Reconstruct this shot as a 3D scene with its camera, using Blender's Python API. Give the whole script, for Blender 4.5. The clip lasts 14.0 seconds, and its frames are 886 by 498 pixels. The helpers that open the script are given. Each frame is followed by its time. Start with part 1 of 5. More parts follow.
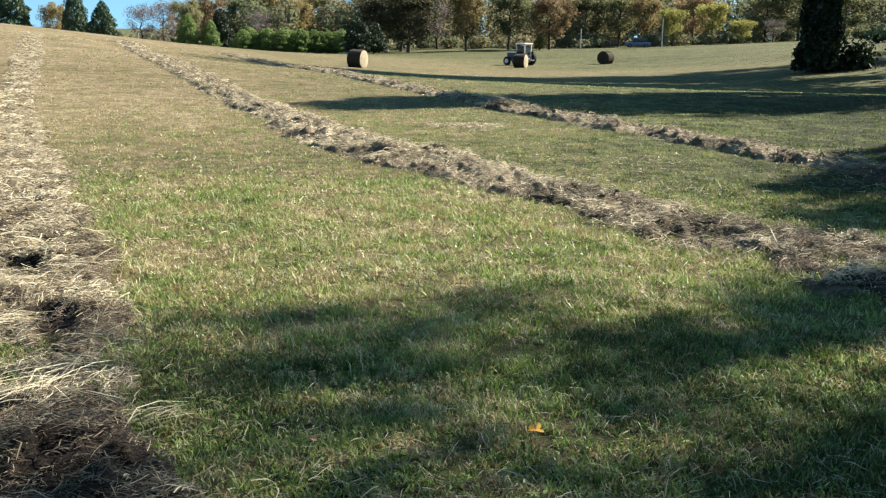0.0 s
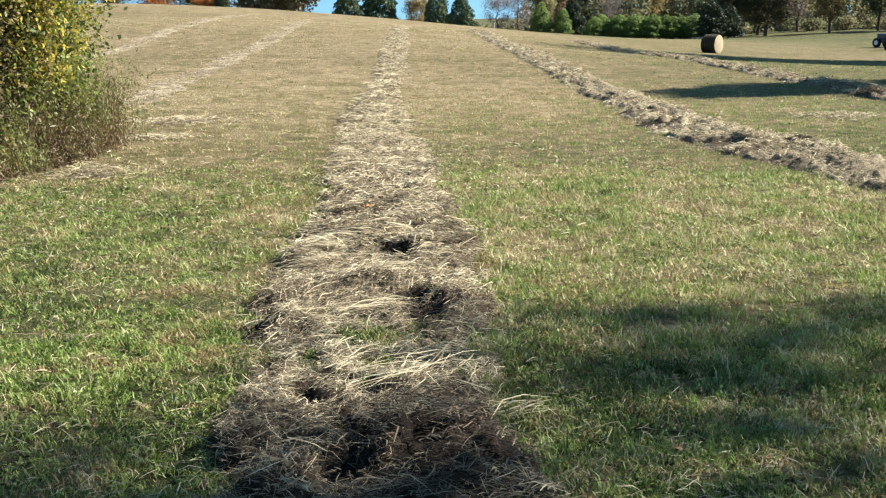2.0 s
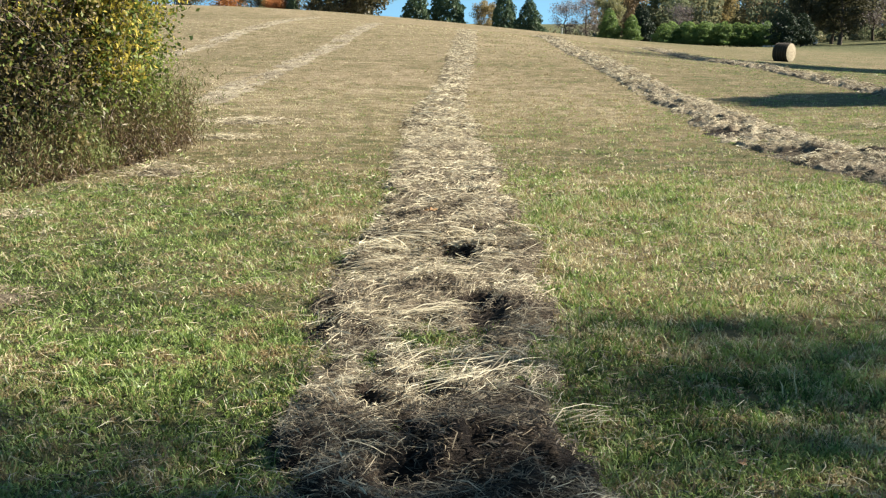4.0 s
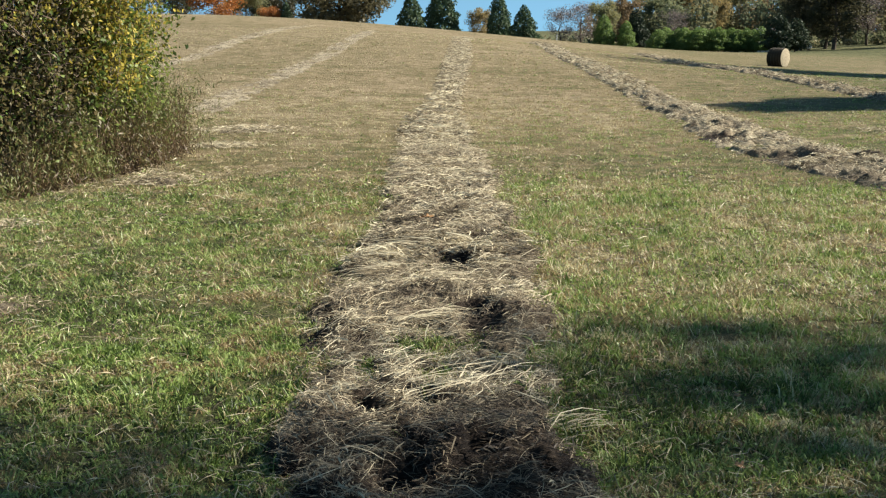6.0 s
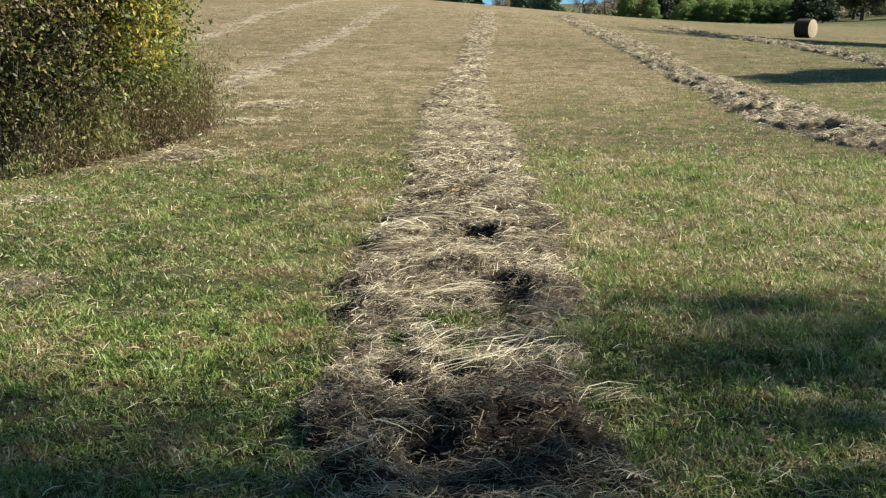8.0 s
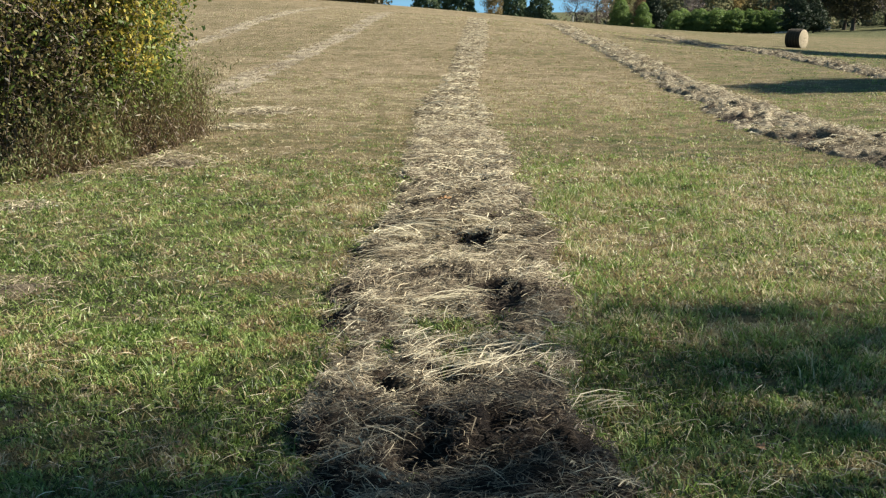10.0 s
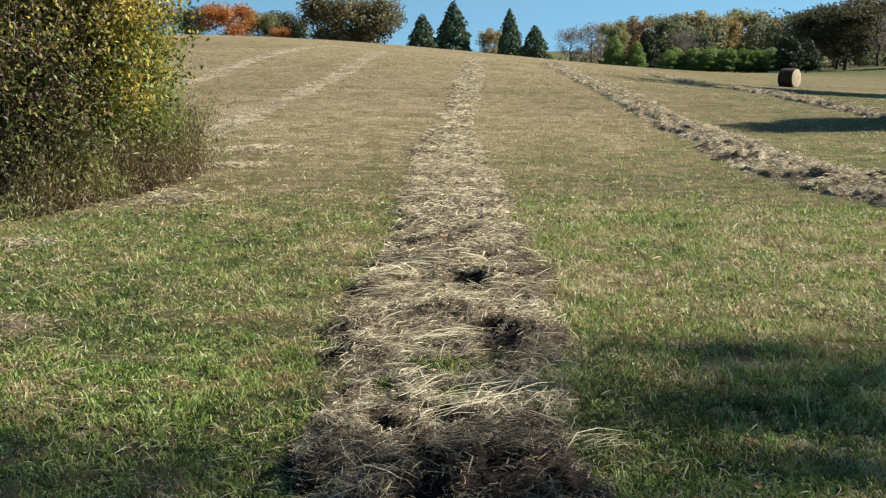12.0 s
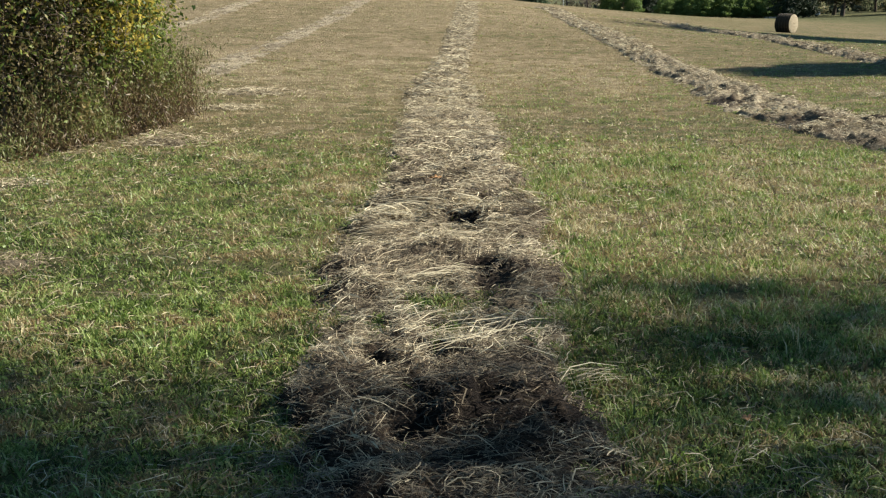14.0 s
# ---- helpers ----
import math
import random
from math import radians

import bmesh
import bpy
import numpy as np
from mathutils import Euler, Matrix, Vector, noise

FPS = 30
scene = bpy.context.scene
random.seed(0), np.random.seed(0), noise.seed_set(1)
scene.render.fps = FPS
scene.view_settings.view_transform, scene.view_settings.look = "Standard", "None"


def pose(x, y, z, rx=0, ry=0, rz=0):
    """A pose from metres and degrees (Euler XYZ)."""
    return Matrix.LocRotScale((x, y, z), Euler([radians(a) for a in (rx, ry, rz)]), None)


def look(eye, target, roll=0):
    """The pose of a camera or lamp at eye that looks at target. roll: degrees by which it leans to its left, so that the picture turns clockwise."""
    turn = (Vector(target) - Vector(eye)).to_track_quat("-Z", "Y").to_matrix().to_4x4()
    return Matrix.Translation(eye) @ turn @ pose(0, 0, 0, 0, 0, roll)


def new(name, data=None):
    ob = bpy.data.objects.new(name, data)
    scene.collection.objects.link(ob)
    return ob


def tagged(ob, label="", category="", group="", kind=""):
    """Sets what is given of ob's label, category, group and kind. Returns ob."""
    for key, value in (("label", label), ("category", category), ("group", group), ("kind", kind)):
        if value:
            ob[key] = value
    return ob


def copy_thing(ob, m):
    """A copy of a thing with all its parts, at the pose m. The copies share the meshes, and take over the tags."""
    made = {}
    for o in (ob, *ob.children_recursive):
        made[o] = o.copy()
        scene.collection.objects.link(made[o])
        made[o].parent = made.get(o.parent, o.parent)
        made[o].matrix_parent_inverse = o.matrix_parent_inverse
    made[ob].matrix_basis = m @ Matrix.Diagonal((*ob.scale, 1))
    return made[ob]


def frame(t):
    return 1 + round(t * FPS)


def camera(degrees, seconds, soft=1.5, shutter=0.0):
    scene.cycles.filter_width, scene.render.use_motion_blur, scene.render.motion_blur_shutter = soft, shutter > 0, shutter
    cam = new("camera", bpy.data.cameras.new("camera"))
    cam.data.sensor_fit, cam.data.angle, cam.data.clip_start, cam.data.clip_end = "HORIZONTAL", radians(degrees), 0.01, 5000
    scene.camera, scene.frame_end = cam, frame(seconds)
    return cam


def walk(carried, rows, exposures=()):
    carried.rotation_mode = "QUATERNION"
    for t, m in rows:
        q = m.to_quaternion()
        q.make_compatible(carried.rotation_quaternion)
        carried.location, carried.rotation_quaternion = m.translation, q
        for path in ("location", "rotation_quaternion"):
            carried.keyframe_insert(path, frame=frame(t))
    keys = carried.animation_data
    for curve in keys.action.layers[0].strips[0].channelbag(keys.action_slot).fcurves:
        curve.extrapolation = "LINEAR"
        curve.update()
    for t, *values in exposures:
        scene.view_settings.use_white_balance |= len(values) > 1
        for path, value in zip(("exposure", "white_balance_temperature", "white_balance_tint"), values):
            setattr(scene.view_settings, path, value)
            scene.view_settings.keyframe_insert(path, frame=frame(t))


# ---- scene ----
# ---- camera ----
cam = camera(44.4, 14.0, soft=1.25)
PATH = [
    # seconds, x, y, z, yaw, pitch, roll
    (0.0, 0.109, -0.095, 1.521, -21.85, -11.25, -1.05),
    (0.3, 0.145, -0.061, 1.527, -23.48, -11.33, 0.60),
    (0.5, 0.169, -0.038, 1.531, -24.45, -11.34, 0.67),
    (0.7, 0.173, -0.030, 1.535, -24.63, -11.44, 0.52),
    (1.0, 0.178, -0.017, 1.541, -23.30, -11.65, 0.20),
    (1.2, 0.153, -0.003, 1.541, -21.74, -11.51, -0.05),
    (1.5, 0.115, 0.018, 1.542, -16.86, -11.24, -0.16),
    (1.7, 0.081, 0.020, 1.545, -11.40, -11.45, 0.05),
    (2.0, 0.030, 0.022, 1.549, -3.85, -12.03, 0.50),
    (2.2, 0.029, 0.025, 1.546, -1.45, -11.95, 0.40),
    (2.5, 0.027, 0.030, 1.541, -0.50, -12.25, 0.14),
    (3.0, 0.028, 0.042, 1.548, -0.33, -12.35, -0.16),
    (5.3, 0.027, 0.023, 1.542, -0.60, -10.96, 0.13),
    (5.5, 0.026, 0.019, 1.539, -0.61, -11.31, 0.26),
    (6.0, 0.026, 0.026, 1.544, -0.62, -11.41, 0.23),
    (6.5, 0.022, 0.025, 1.542, -0.17, -11.39, 0.35),
    (7.0, 0.024, 0.023, 1.540, 0.10, -11.61, 0.64),
    (7.5, 0.020, 0.021, 1.542, -0.01, -12.66, 0.78),
    (8.0, 0.015, 0.039, 1.536, 0.57, -12.72, 0.73),
    (10.5, 0.007, 0.023, 1.539, 0.10, -12.28, 0.31),
    (11.0, 0.010, 0.015, 1.541, 0.03, -11.91, 0.44),
    (11.5, 0.002, 0.014, 1.544, 0.16, -10.54, 0.16),
    (12.0, 0.001, 0.005, 1.549, -0.05, -10.37, 0.21),
    (12.5, 0.000, 0.000, 1.550, 0.00, -10.50, 0.00),
    (13.0, 0.000, -0.002, 1.540, -0.18, -10.54, 0.11),
    (13.5, 0.001, -0.012, 1.546, -0.28, -10.73, 0.27),
    (14.0, 0.000, -0.014, 1.508, -0.33, -13.18, 0.03),
]
walk(cam, [(t, pose(x, y, z, 90 + p, r, w)) for t, x, y, z, w, p, r in PATH], exposures=[(0.0, 1.77), (1.5, 1.72), (2.0, 1.75), (3.2, 1.80), (5.3, 1.36), (8.0, 1.36), (10.5, 1.36), (11.5, 1.34), (12.5, 1.27), (13.5, 1.27), (14.0, 1.20)])

# ---- sky and sun ----
SUN_AZ, SUN_EL = radians(80), radians(34)   # azimuth clockwise from +y
SUN_DIR = Vector((math.sin(SUN_AZ) * math.cos(SUN_EL), math.cos(SUN_AZ) * math.cos(SUN_EL), math.sin(SUN_EL)))
world = bpy.data.worlds.new("sky")
scene.world = world
world.use_nodes = True
wn = world.node_tree
sky = wn.nodes.new("ShaderNodeTexSky")
sky.sky_type = "NISHITA"
sky.sun_disc = False
sky.sun_elevation, sky.sun_rotation = SUN_EL, SUN_AZ
sky.air_density, sky.dust_density, sky.ozone_density = 1.0, 0.0, 1.0
# the clear blue sky of a high-pressure day keeps its colour down to the tree tops
coord, lift, unit = wn.nodes.new("ShaderNodeTexCoord"), wn.nodes.new("ShaderNodeVectorMath"), wn.nodes.new("ShaderNodeVectorMath")
lift.operation, unit.operation = "ADD", "NORMALIZE"
lift.inputs[1].default_value = (0, 0, 0.22)
wn.links.new(coord.outputs["Generated"], lift.inputs[0])
wn.links.new(lift.outputs[0], unit.inputs[0])
wn.links.new(unit.outputs[0], sky.inputs[0])
tint = wn.nodes.new("ShaderNodeMix")
tint.data_type, tint.blend_type = "RGBA", "MULTIPLY"
tint.inputs[0].default_value, tint.inputs[7].default_value = 1.0, (0.73, 1.0, 0.99, 1)
wn.links.new(sky.outputs[0], tint.inputs[6])
wn.links.new(tint.outputs[2], wn.nodes["Background"].inputs[0])
wn.nodes["Background"].inputs[1].default_value = 0.062
sun_data = bpy.data.lights.new("sun", "SUN")
sun_data.energy, sun_data.angle, sun_data.color = 5.0, radians(0.53), (1.0, 0.93, 0.825)
sun = new("sun", sun_data)
sun.matrix_world = look(SUN_DIR * 60, (0, 0, 0))

rng = np.random.default_rng(7)


# ---- materials ----
def nodes_of(name):
    m = bpy.data.materials.new(name)
    m.use_nodes = True
    t = m.node_tree
    t.nodes.clear()
    return m, t


def ramp(t, stops, fac=None):
    n = t.nodes.new("ShaderNodeValToRGB")
    while len(n.color_ramp.elements) < len(stops):
        n.color_ramp.elements.new(0.5)
    for e, (p, c) in zip(n.color_ramp.elements, stops):
        e.position, e.color = p, (*c, 1)
    if fac is not None:
        t.links.new(fac, n.inputs[0])
    return n.outputs[0]


def noise_of(t, scale, detail=3.0, rough=0.6, vec=None):
    n = t.nodes.new("ShaderNodeTexNoise")
    n.inputs["Scale"].default_value, n.inputs["Detail"].default_value, n.inputs["Roughness"].default_value = scale, detail, rough
    if vec is not None:
        t.links.new(vec, n.inputs["Vector"])
    return n.outputs["Fac"]


def calc(t, op, a, b=0.5, c=None):
    n = t.nodes.new("ShaderNodeMath")
    n.operation = op
    for i, v in enumerate((a, b, c)):
        if v is None:
            continue
        if isinstance(v, (int, float)):
            n.inputs[i].default_value = v
        else:
            t.links.new(v, n.inputs[i])
    return n.outputs[0]


def mixed(t, fac, a, b, mode="MIX"):
    n = t.nodes.new("ShaderNodeMix")
    n.data_type, n.blend_type = "RGBA", mode
    for i, v in ((0, fac), (6, a), (7, b)):
        if isinstance(v, (int, float)):
            n.inputs[i].default_value = v
        elif isinstance(v, tuple):
            n.inputs[i].default_value = (*v, 1)
        else:
            t.links.new(v, n.inputs[i])
    return n.outputs[2]


def place_of(t):
    return t.nodes.new("ShaderNodeNewGeometry").outputs["Position"]


def attr(t, name):
    n = t.nodes.new("ShaderNodeAttribute")
    n.attribute_name = name
    return n.outputs["Fac"]


def object_random(t):
    return t.nodes.new("ShaderNodeObjectInfo").outputs["Random"]


def finish(t, colour, rough=0.8, metal=0.0, bump=None, depth=0.01, spec=0.3):
    b = t.nodes.new("ShaderNodeBsdfPrincipled")
    if isinstance(colour, tuple):
        b.inputs["Base Color"].default_value = (*colour, 1)
    else:
        t.links.new(colour, b.inputs["Base Color"])
    b.inputs["Metallic"].default_value, b.inputs["Specular IOR Level"].default_value = metal, spec
    if isinstance(rough, float):
        b.inputs["Roughness"].default_value = rough
    else:
        t.links.new(rough, b.inputs["Roughness"])
    if bump is not None:
        n = t.nodes.new("ShaderNodeBump")
        n.inputs["Strength"].default_value, n.inputs["Distance"].default_value = 1.0, depth
        t.links.new(bump, n.inputs["Height"])
        t.links.new(n.outputs[0], b.inputs["Normal"])
    o = t.nodes.new("ShaderNodeOutputMaterial")
    t.links.new(b.outputs[0], o.inputs[0])
    return b


def leafy(t, colour, through_light=0.3, gloss=0.06, rough=0.5):
    """A thin leaf: diffuse, some light through it, a little gloss."""
    d, s, g = t.nodes.new("ShaderNodeBsdfDiffuse"), t.nodes.new("ShaderNodeBsdfTranslucent"), t.nodes.new("ShaderNodeBsdfGlossy")
    m, k, o = t.nodes.new("ShaderNodeMixShader"), t.nodes.new("ShaderNodeMixShader"), t.nodes.new("ShaderNodeOutputMaterial")
    g.inputs["Roughness"].default_value = rough
    m.inputs[0].default_value, k.inputs[0].default_value = through_light, gloss
    t.links.new(colour, d.inputs[0])
    t.links.new(colour, s.inputs[0])
    t.links.new(d.outputs[0], m.inputs[1])
    t.links.new(s.outputs[0], m.inputs[2])
    t.links.new(m.outputs[0], k.inputs[1])
    t.links.new(g.outputs[0], k.inputs[2])
    t.links.new(k.outputs[0], o.inputs[0])


def leaf_material(name, dark, mid, light, spread=0.25, through_light=0.55, gloss=0.02):
    """Leaves whose shade varies leaf by leaf (tone) and tree by tree."""
    m, t = nodes_of(name)
    f = calc(t, "ADD", calc(t, "MULTIPLY", attr(t, "tone"), 1 - spread), calc(t, "MULTIPLY", object_random(t), spread))
    leafy(t, ramp(t, [(0.05, dark), (0.5, mid), (0.95, light)], f), through_light, gloss)
    return m


def solid_material(name, a, b, scale, rough=0.8, metal=0.0, depth=0.01, spec=0.3, detail=4.0):
    m, t = nodes_of(name)
    p = place_of(t)
    n = noise_of(t, scale, detail, 0.65, p)
    big = noise_of(t, scale / 7, 2.0, 0.5, p)
    finish(t, ramp(t, [(0.3, a), (0.7, b)], calc(t, "ADD", calc(t, "MULTIPLY", n, 0.6), calc(t, "MULTIPLY", big, 0.4))), rough, metal, n, depth, spec)
    return m


GREEN_LOW, GREEN_MID, GREEN_HIGH = (0.050, 0.077, 0.016), (0.160, 0.240, 0.047), (0.332, 0.405, 0.128)
STRAW_LOW, STRAW_MID, STRAW_HIGH = (0.205, 0.135, 0.060), (0.40, 0.318, 0.152), (0.65, 0.61, 0.37)


def dryness(t):
    """How dry the field is from place to place: the hay stubble up the hill is straw, the low end is green."""
    p = place_of(t)
    s = t.nodes.new("ShaderNodeSeparateXYZ")
    t.links.new(p, s.inputs[0])
    far = t.nodes.new("ShaderNodeMapRange")
    far.interpolation_type = "SMOOTHSTEP"
    t.links.new(calc(t, "SUBTRACT", s.outputs[1], calc(t, "MULTIPLY", s.outputs[0], 0.35)), far.inputs[0])
    for i, v in ((1, 3.0), (2, 21.0), (3, -0.20), (4, 0.48)):
        far.inputs[i].default_value = v
    lush = t.nodes.new("ShaderNodeMapRange")   # greener regrowth towards the yard
    lush.interpolation_type = "SMOOTHSTEP"
    t.links.new(s.outputs[0], lush.inputs[0])
    for i, v in ((1, 0.6), (2, 20.0), (3, 0.0), (4, -0.74)):
        lush.inputs[i].default_value = v
    away = t.nodes.new("ShaderNodeMapRange")
    away.interpolation_type = "SMOOTHSTEP"
    t.links.new(s.outputs[1], away.inputs[0])
    for i, v in ((1, 24.0), (2, 60.0), (3, 1.0), (4, 0.35)):
        away.inputs[i].default_value = v
    yard = t.nodes.new("ShaderNodeMapRange")
    yard.interpolation_type = "SMOOTHSTEP"
    t.links.new(s.outputs[0], yard.inputs[0])
    for i, v in ((1, 28.0), (2, 58.0), (3, 0.0), (4, -0.45)):
        yard.inputs[i].default_value = v
    green = calc(t, "ADD", yard.outputs[0], calc(t, "MULTIPLY", lush.outputs[0], away.outputs[0]))
    patch = calc(t, "SUBTRACT", noise_of(t, 0.8, 5.0, 0.72, p), 0.5)
    spots = calc(t, "SUBTRACT", noise_of(t, 3.6, 3.0, 0.6, p), 0.5)
    wide = calc(t, "SUBTRACT", noise_of(t, 0.07, 2.0, 0.5, p), 0.5)
    swath = t.nodes.new("ShaderNodeMapRange")   # a paler swath beside the second windrow
    swath.interpolation_type = "SMOOTHSTEP"
    gap = t.nodes.new("ShaderNodeVectorMath")
    gap.operation = "DISTANCE"
    t.links.new(p, gap.inputs[0])
    gap.inputs[1].default_value = (3.2, 7.4, 0)
    t.links.new(gap.outputs["Value"], swath.inputs[0])
    for i, v in ((1, 1.6), (2, 5.5), (3, 0.36), (4, 0.0)):
        swath.inputs[i].default_value = v
    near = t.nodes.new("ShaderNodeMapRange")   # greener, uncut-looking grass before the thicket
    near.interpolation_type = "SMOOTHSTEP"
    reach = t.nodes.new("ShaderNodeVectorMath")
    reach.operation = "DISTANCE"
    t.links.new(p, reach.inputs[0])
    reach.inputs[1].default_value = (-3.6, 8.6, 0)
    t.links.new(reach.outputs["Value"], near.inputs[0])
    for i, v in ((1, 1.0), (2, 3.0), (3, -0.16), (4, 0.0)):
        near.inputs[i].default_value = v
    far_and_near = calc(t, "ADD", far.outputs[0], near.outputs[0])
    return calc(t, "ADD", calc(t, "ADD", calc(t, "ADD", far_and_near, green), swath.outputs[0]), calc(t, "ADD", calc(t, "ADD", calc(t, "MULTIPLY", patch, 1.7), calc(t, "MULTIPLY", spots, 1.7)), calc(t, "MULTIPLY", wide, 0.7)))


def grass_material():
    m, t = nodes_of("grass_blades")
    f = calc(t, "MINIMUM", calc(t, "ADD", attr(t, "tone"), calc(t, "MULTIPLY", dryness(t), 0.75)), 0.92)
    leafy(t, ramp(t, [(0.0, GREEN_LOW), (0.25, GREEN_MID), (0.47, GREEN_HIGH), (0.60, STRAW_LOW), (0.78, STRAW_MID), (1.0, STRAW_HIGH)], f), 0.35, 0.03, 0.45)
    return m


def ground_material():
    m, t = nodes_of("mown_field")
    p = place_of(t)
    fine = noise_of(t, 38.0, 5.0, 0.75, p)
    mid = noise_of(t, 5.0, 5.0, 0.7, p)
    f = calc(t, "ADD", calc(t, "ADD", calc(t, "MULTIPLY", fine, 0.55), calc(t, "MULTIPLY", mid, 0.45)), calc(t, "MULTIPLY", dryness(t), 0.6))
    c = ramp(t, [(0.18, (0.032, 0.034, 0.014)), (0.42, (0.092, 0.098, 0.038)), (0.62, (0.138, 0.114, 0.055)), (0.85, (0.215, 0.167, 0.095)), (1.0, (0.27, 0.214, 0.131))], f)
    finish(t, c, 0.95, 0.0, calc(t, "ADD", fine, mid), 0.05, 0.1)
    return m


def hay_material(name, stops, big=2.2):
    m, t = nodes_of(name)
    p = place_of(t)
    n = calc(t, "SUBTRACT", noise_of(t, big, 4.0, 0.65, p), 0.5)
    f = calc(t, "ADD", attr(t, "tone"), calc(t, "MULTIPLY", n, 0.9))
    leafy(t, ramp(t, stops, f), 0.15, 0.015, 0.5)
    return m


def matted_material():
    """Matted hay under the loose strands: fine fibres; tone darkens aged lumps and painted shade."""
    m, t = nodes_of("matted_hay")
    p = place_of(t)
    stretch = t.nodes.new("ShaderNodeMapping")
    stretch.inputs["Scale"].default_value = (12, 60, 40)
    t.links.new(p, stretch.inputs[0])
    fibre = noise_of(t, 1.0, 4.0, 0.7, stretch.outputs[0])
    mid = noise_of(t, 6.0, 4.0, 0.7, p)
    f = calc(t, "ADD", attr(t, "tone"), calc(t, "ADD", calc(t, "MULTIPLY", calc(t, "SUBTRACT", fibre, 0.5), 1.1), calc(t, "MULTIPLY", calc(t, "SUBTRACT", mid, 0.5), 0.8)))
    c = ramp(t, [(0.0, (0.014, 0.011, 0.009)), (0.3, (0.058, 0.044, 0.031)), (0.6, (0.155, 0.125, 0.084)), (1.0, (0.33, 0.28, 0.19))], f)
    finish(t, c, 0.95, 0.0, calc(t, "ADD", fibre, mid), 0.03, 0.1)
    return m


MAT_GROUND = ground_material()
MAT_GRASS = grass_material()
MAT_STRAW = hay_material("hay_strands", [(0.0, (0.022, 0.017, 0.013)), (0.3, (0.105, 0.082, 0.057)), (0.6, (0.25, 0.205, 0.135)), (0.85, (0.42, 0.355, 0.23)), (1.0, (0.60, 0.53, 0.36))])
MAT_HAY = matted_material()
MAT_BARK = solid_material("bark", (0.035, 0.027, 0.02), (0.13, 0.105, 0.08), 6.0, 0.95, depth=0.03, spec=0.15)
MAT_TWIG = solid_material("twigs", (0.09, 0.068, 0.052), (0.25, 0.19, 0.148), 30.0, 0.9, depth=0.004, spec=0.2)
LEAVES = {
    "olive": leaf_material("olive_brown_leaves", (0.07, 0.08, 0.037), (0.15, 0.16, 0.075), (0.26, 0.24, 0.11), 0.5),
    "orange": leaf_material("orange_leaves", (0.16, 0.058, 0.022), (0.33, 0.125, 0.035), (0.46, 0.22, 0.065), 0.35),
    "tan": leaf_material("golden_brown_leaves", (0.12, 0.095, 0.042), (0.25, 0.195, 0.085), (0.38, 0.30, 0.12), 0.5),
    "yellow": leaf_material("yellow_green_leaves", (0.10, 0.11, 0.028), (0.21, 0.21, 0.06), (0.35, 0.32, 0.09), 0.4),
    "grey": leaf_material("bare_grey_twigs", (0.13, 0.105, 0.095), (0.22, 0.18, 0.16), (0.32, 0.26, 0.22), 0.3, 0.1),
    "cedar": leaf_material("cedar_foliage", (0.025, 0.046, 0.022), (0.055, 0.09, 0.042), (0.10, 0.135, 0.06), 0.3, 0.15),
    "pine": leaf_material("dark_evergreen_foliage", (0.012, 0.020, 0.011), (0.028, 0.043, 0.021), (0.055, 0.07, 0.033), 0.3, 0.15),
    "umber": leaf_material("dark_brown_green_leaves", (0.035, 0.037, 0.020), (0.075, 0.072, 0.038), (0.14, 0.125, 0.060), 0.5),
    "rust": leaf_material("dull_rust_leaves", (0.11, 0.076, 0.042), (0.21, 0.15, 0.078), (0.31, 0.215, 0.11), 0.4),
    "oak": leaf_material("brown_green_oak_leaves", (0.05, 0.048, 0.026), (0.11, 0.10, 0.052), (0.19, 0.16, 0.082), 0.2),
    # ivy: colour holds the deep shade under the tree's crown
    "ivy": leaf_material("ivy_leaves_shaded", (0.008, 0.014, 0.006), (0.018, 0.03, 0.012), (0.035, 0.05, 0.02), 0.2, 0.1),
    "hedge": leaf_material("hedge_foliage", (0.075, 0.12, 0.036), (0.145, 0.215, 0.058), (0.23, 0.30, 0.09), 0.3),
    "green": leaf_material("dull_green_leaves", (0.035, 0.06, 0.016), (0.085, 0.125, 0.035), (0.16, 0.20, 0.06), 0.4),
}


# ---- building helpers ----
def mesh_of(name, verts, faces, material, tone=None, smooth=False):
    """A mesh from arrays: verts (n, 3), faces (m, 3 or 4), tone (n)."""
    verts, faces = np.asarray(verts, np.float32), np.asarray(faces, np.int32)
    me = bpy.data.meshes.new(name)
    k = faces.shape[1]
    me.vertices.add(len(verts))
    me.vertices.foreach_set("co", verts.ravel())
    me.loops.add(faces.size)
    me.loops.foreach_set("vertex_index", faces.ravel())
    me.polygons.add(len(faces))
    me.polygons.foreach_set("loop_start", np.arange(0, faces.size, k, dtype=np.int32))
    if smooth:
        me.polygons.foreach_set("use_smooth", np.ones(len(faces), bool))
    if tone is not None:
        me.attributes.new("tone", "FLOAT", "POINT").data.foreach_set("value", np.asarray(tone, np.float32))
    me.update(calc_edges=True)
    me.materials.append(material)
    return me


def joined(pieces):
    """Joins (verts, faces) arrays."""
    vs, fs, n = [], [], 0
    for v, f in pieces:
        vs.append(np.asarray(v, float))
        fs.append(np.asarray(f) + n)
        n += len(v)
    return np.concatenate(vs), np.concatenate(fs)


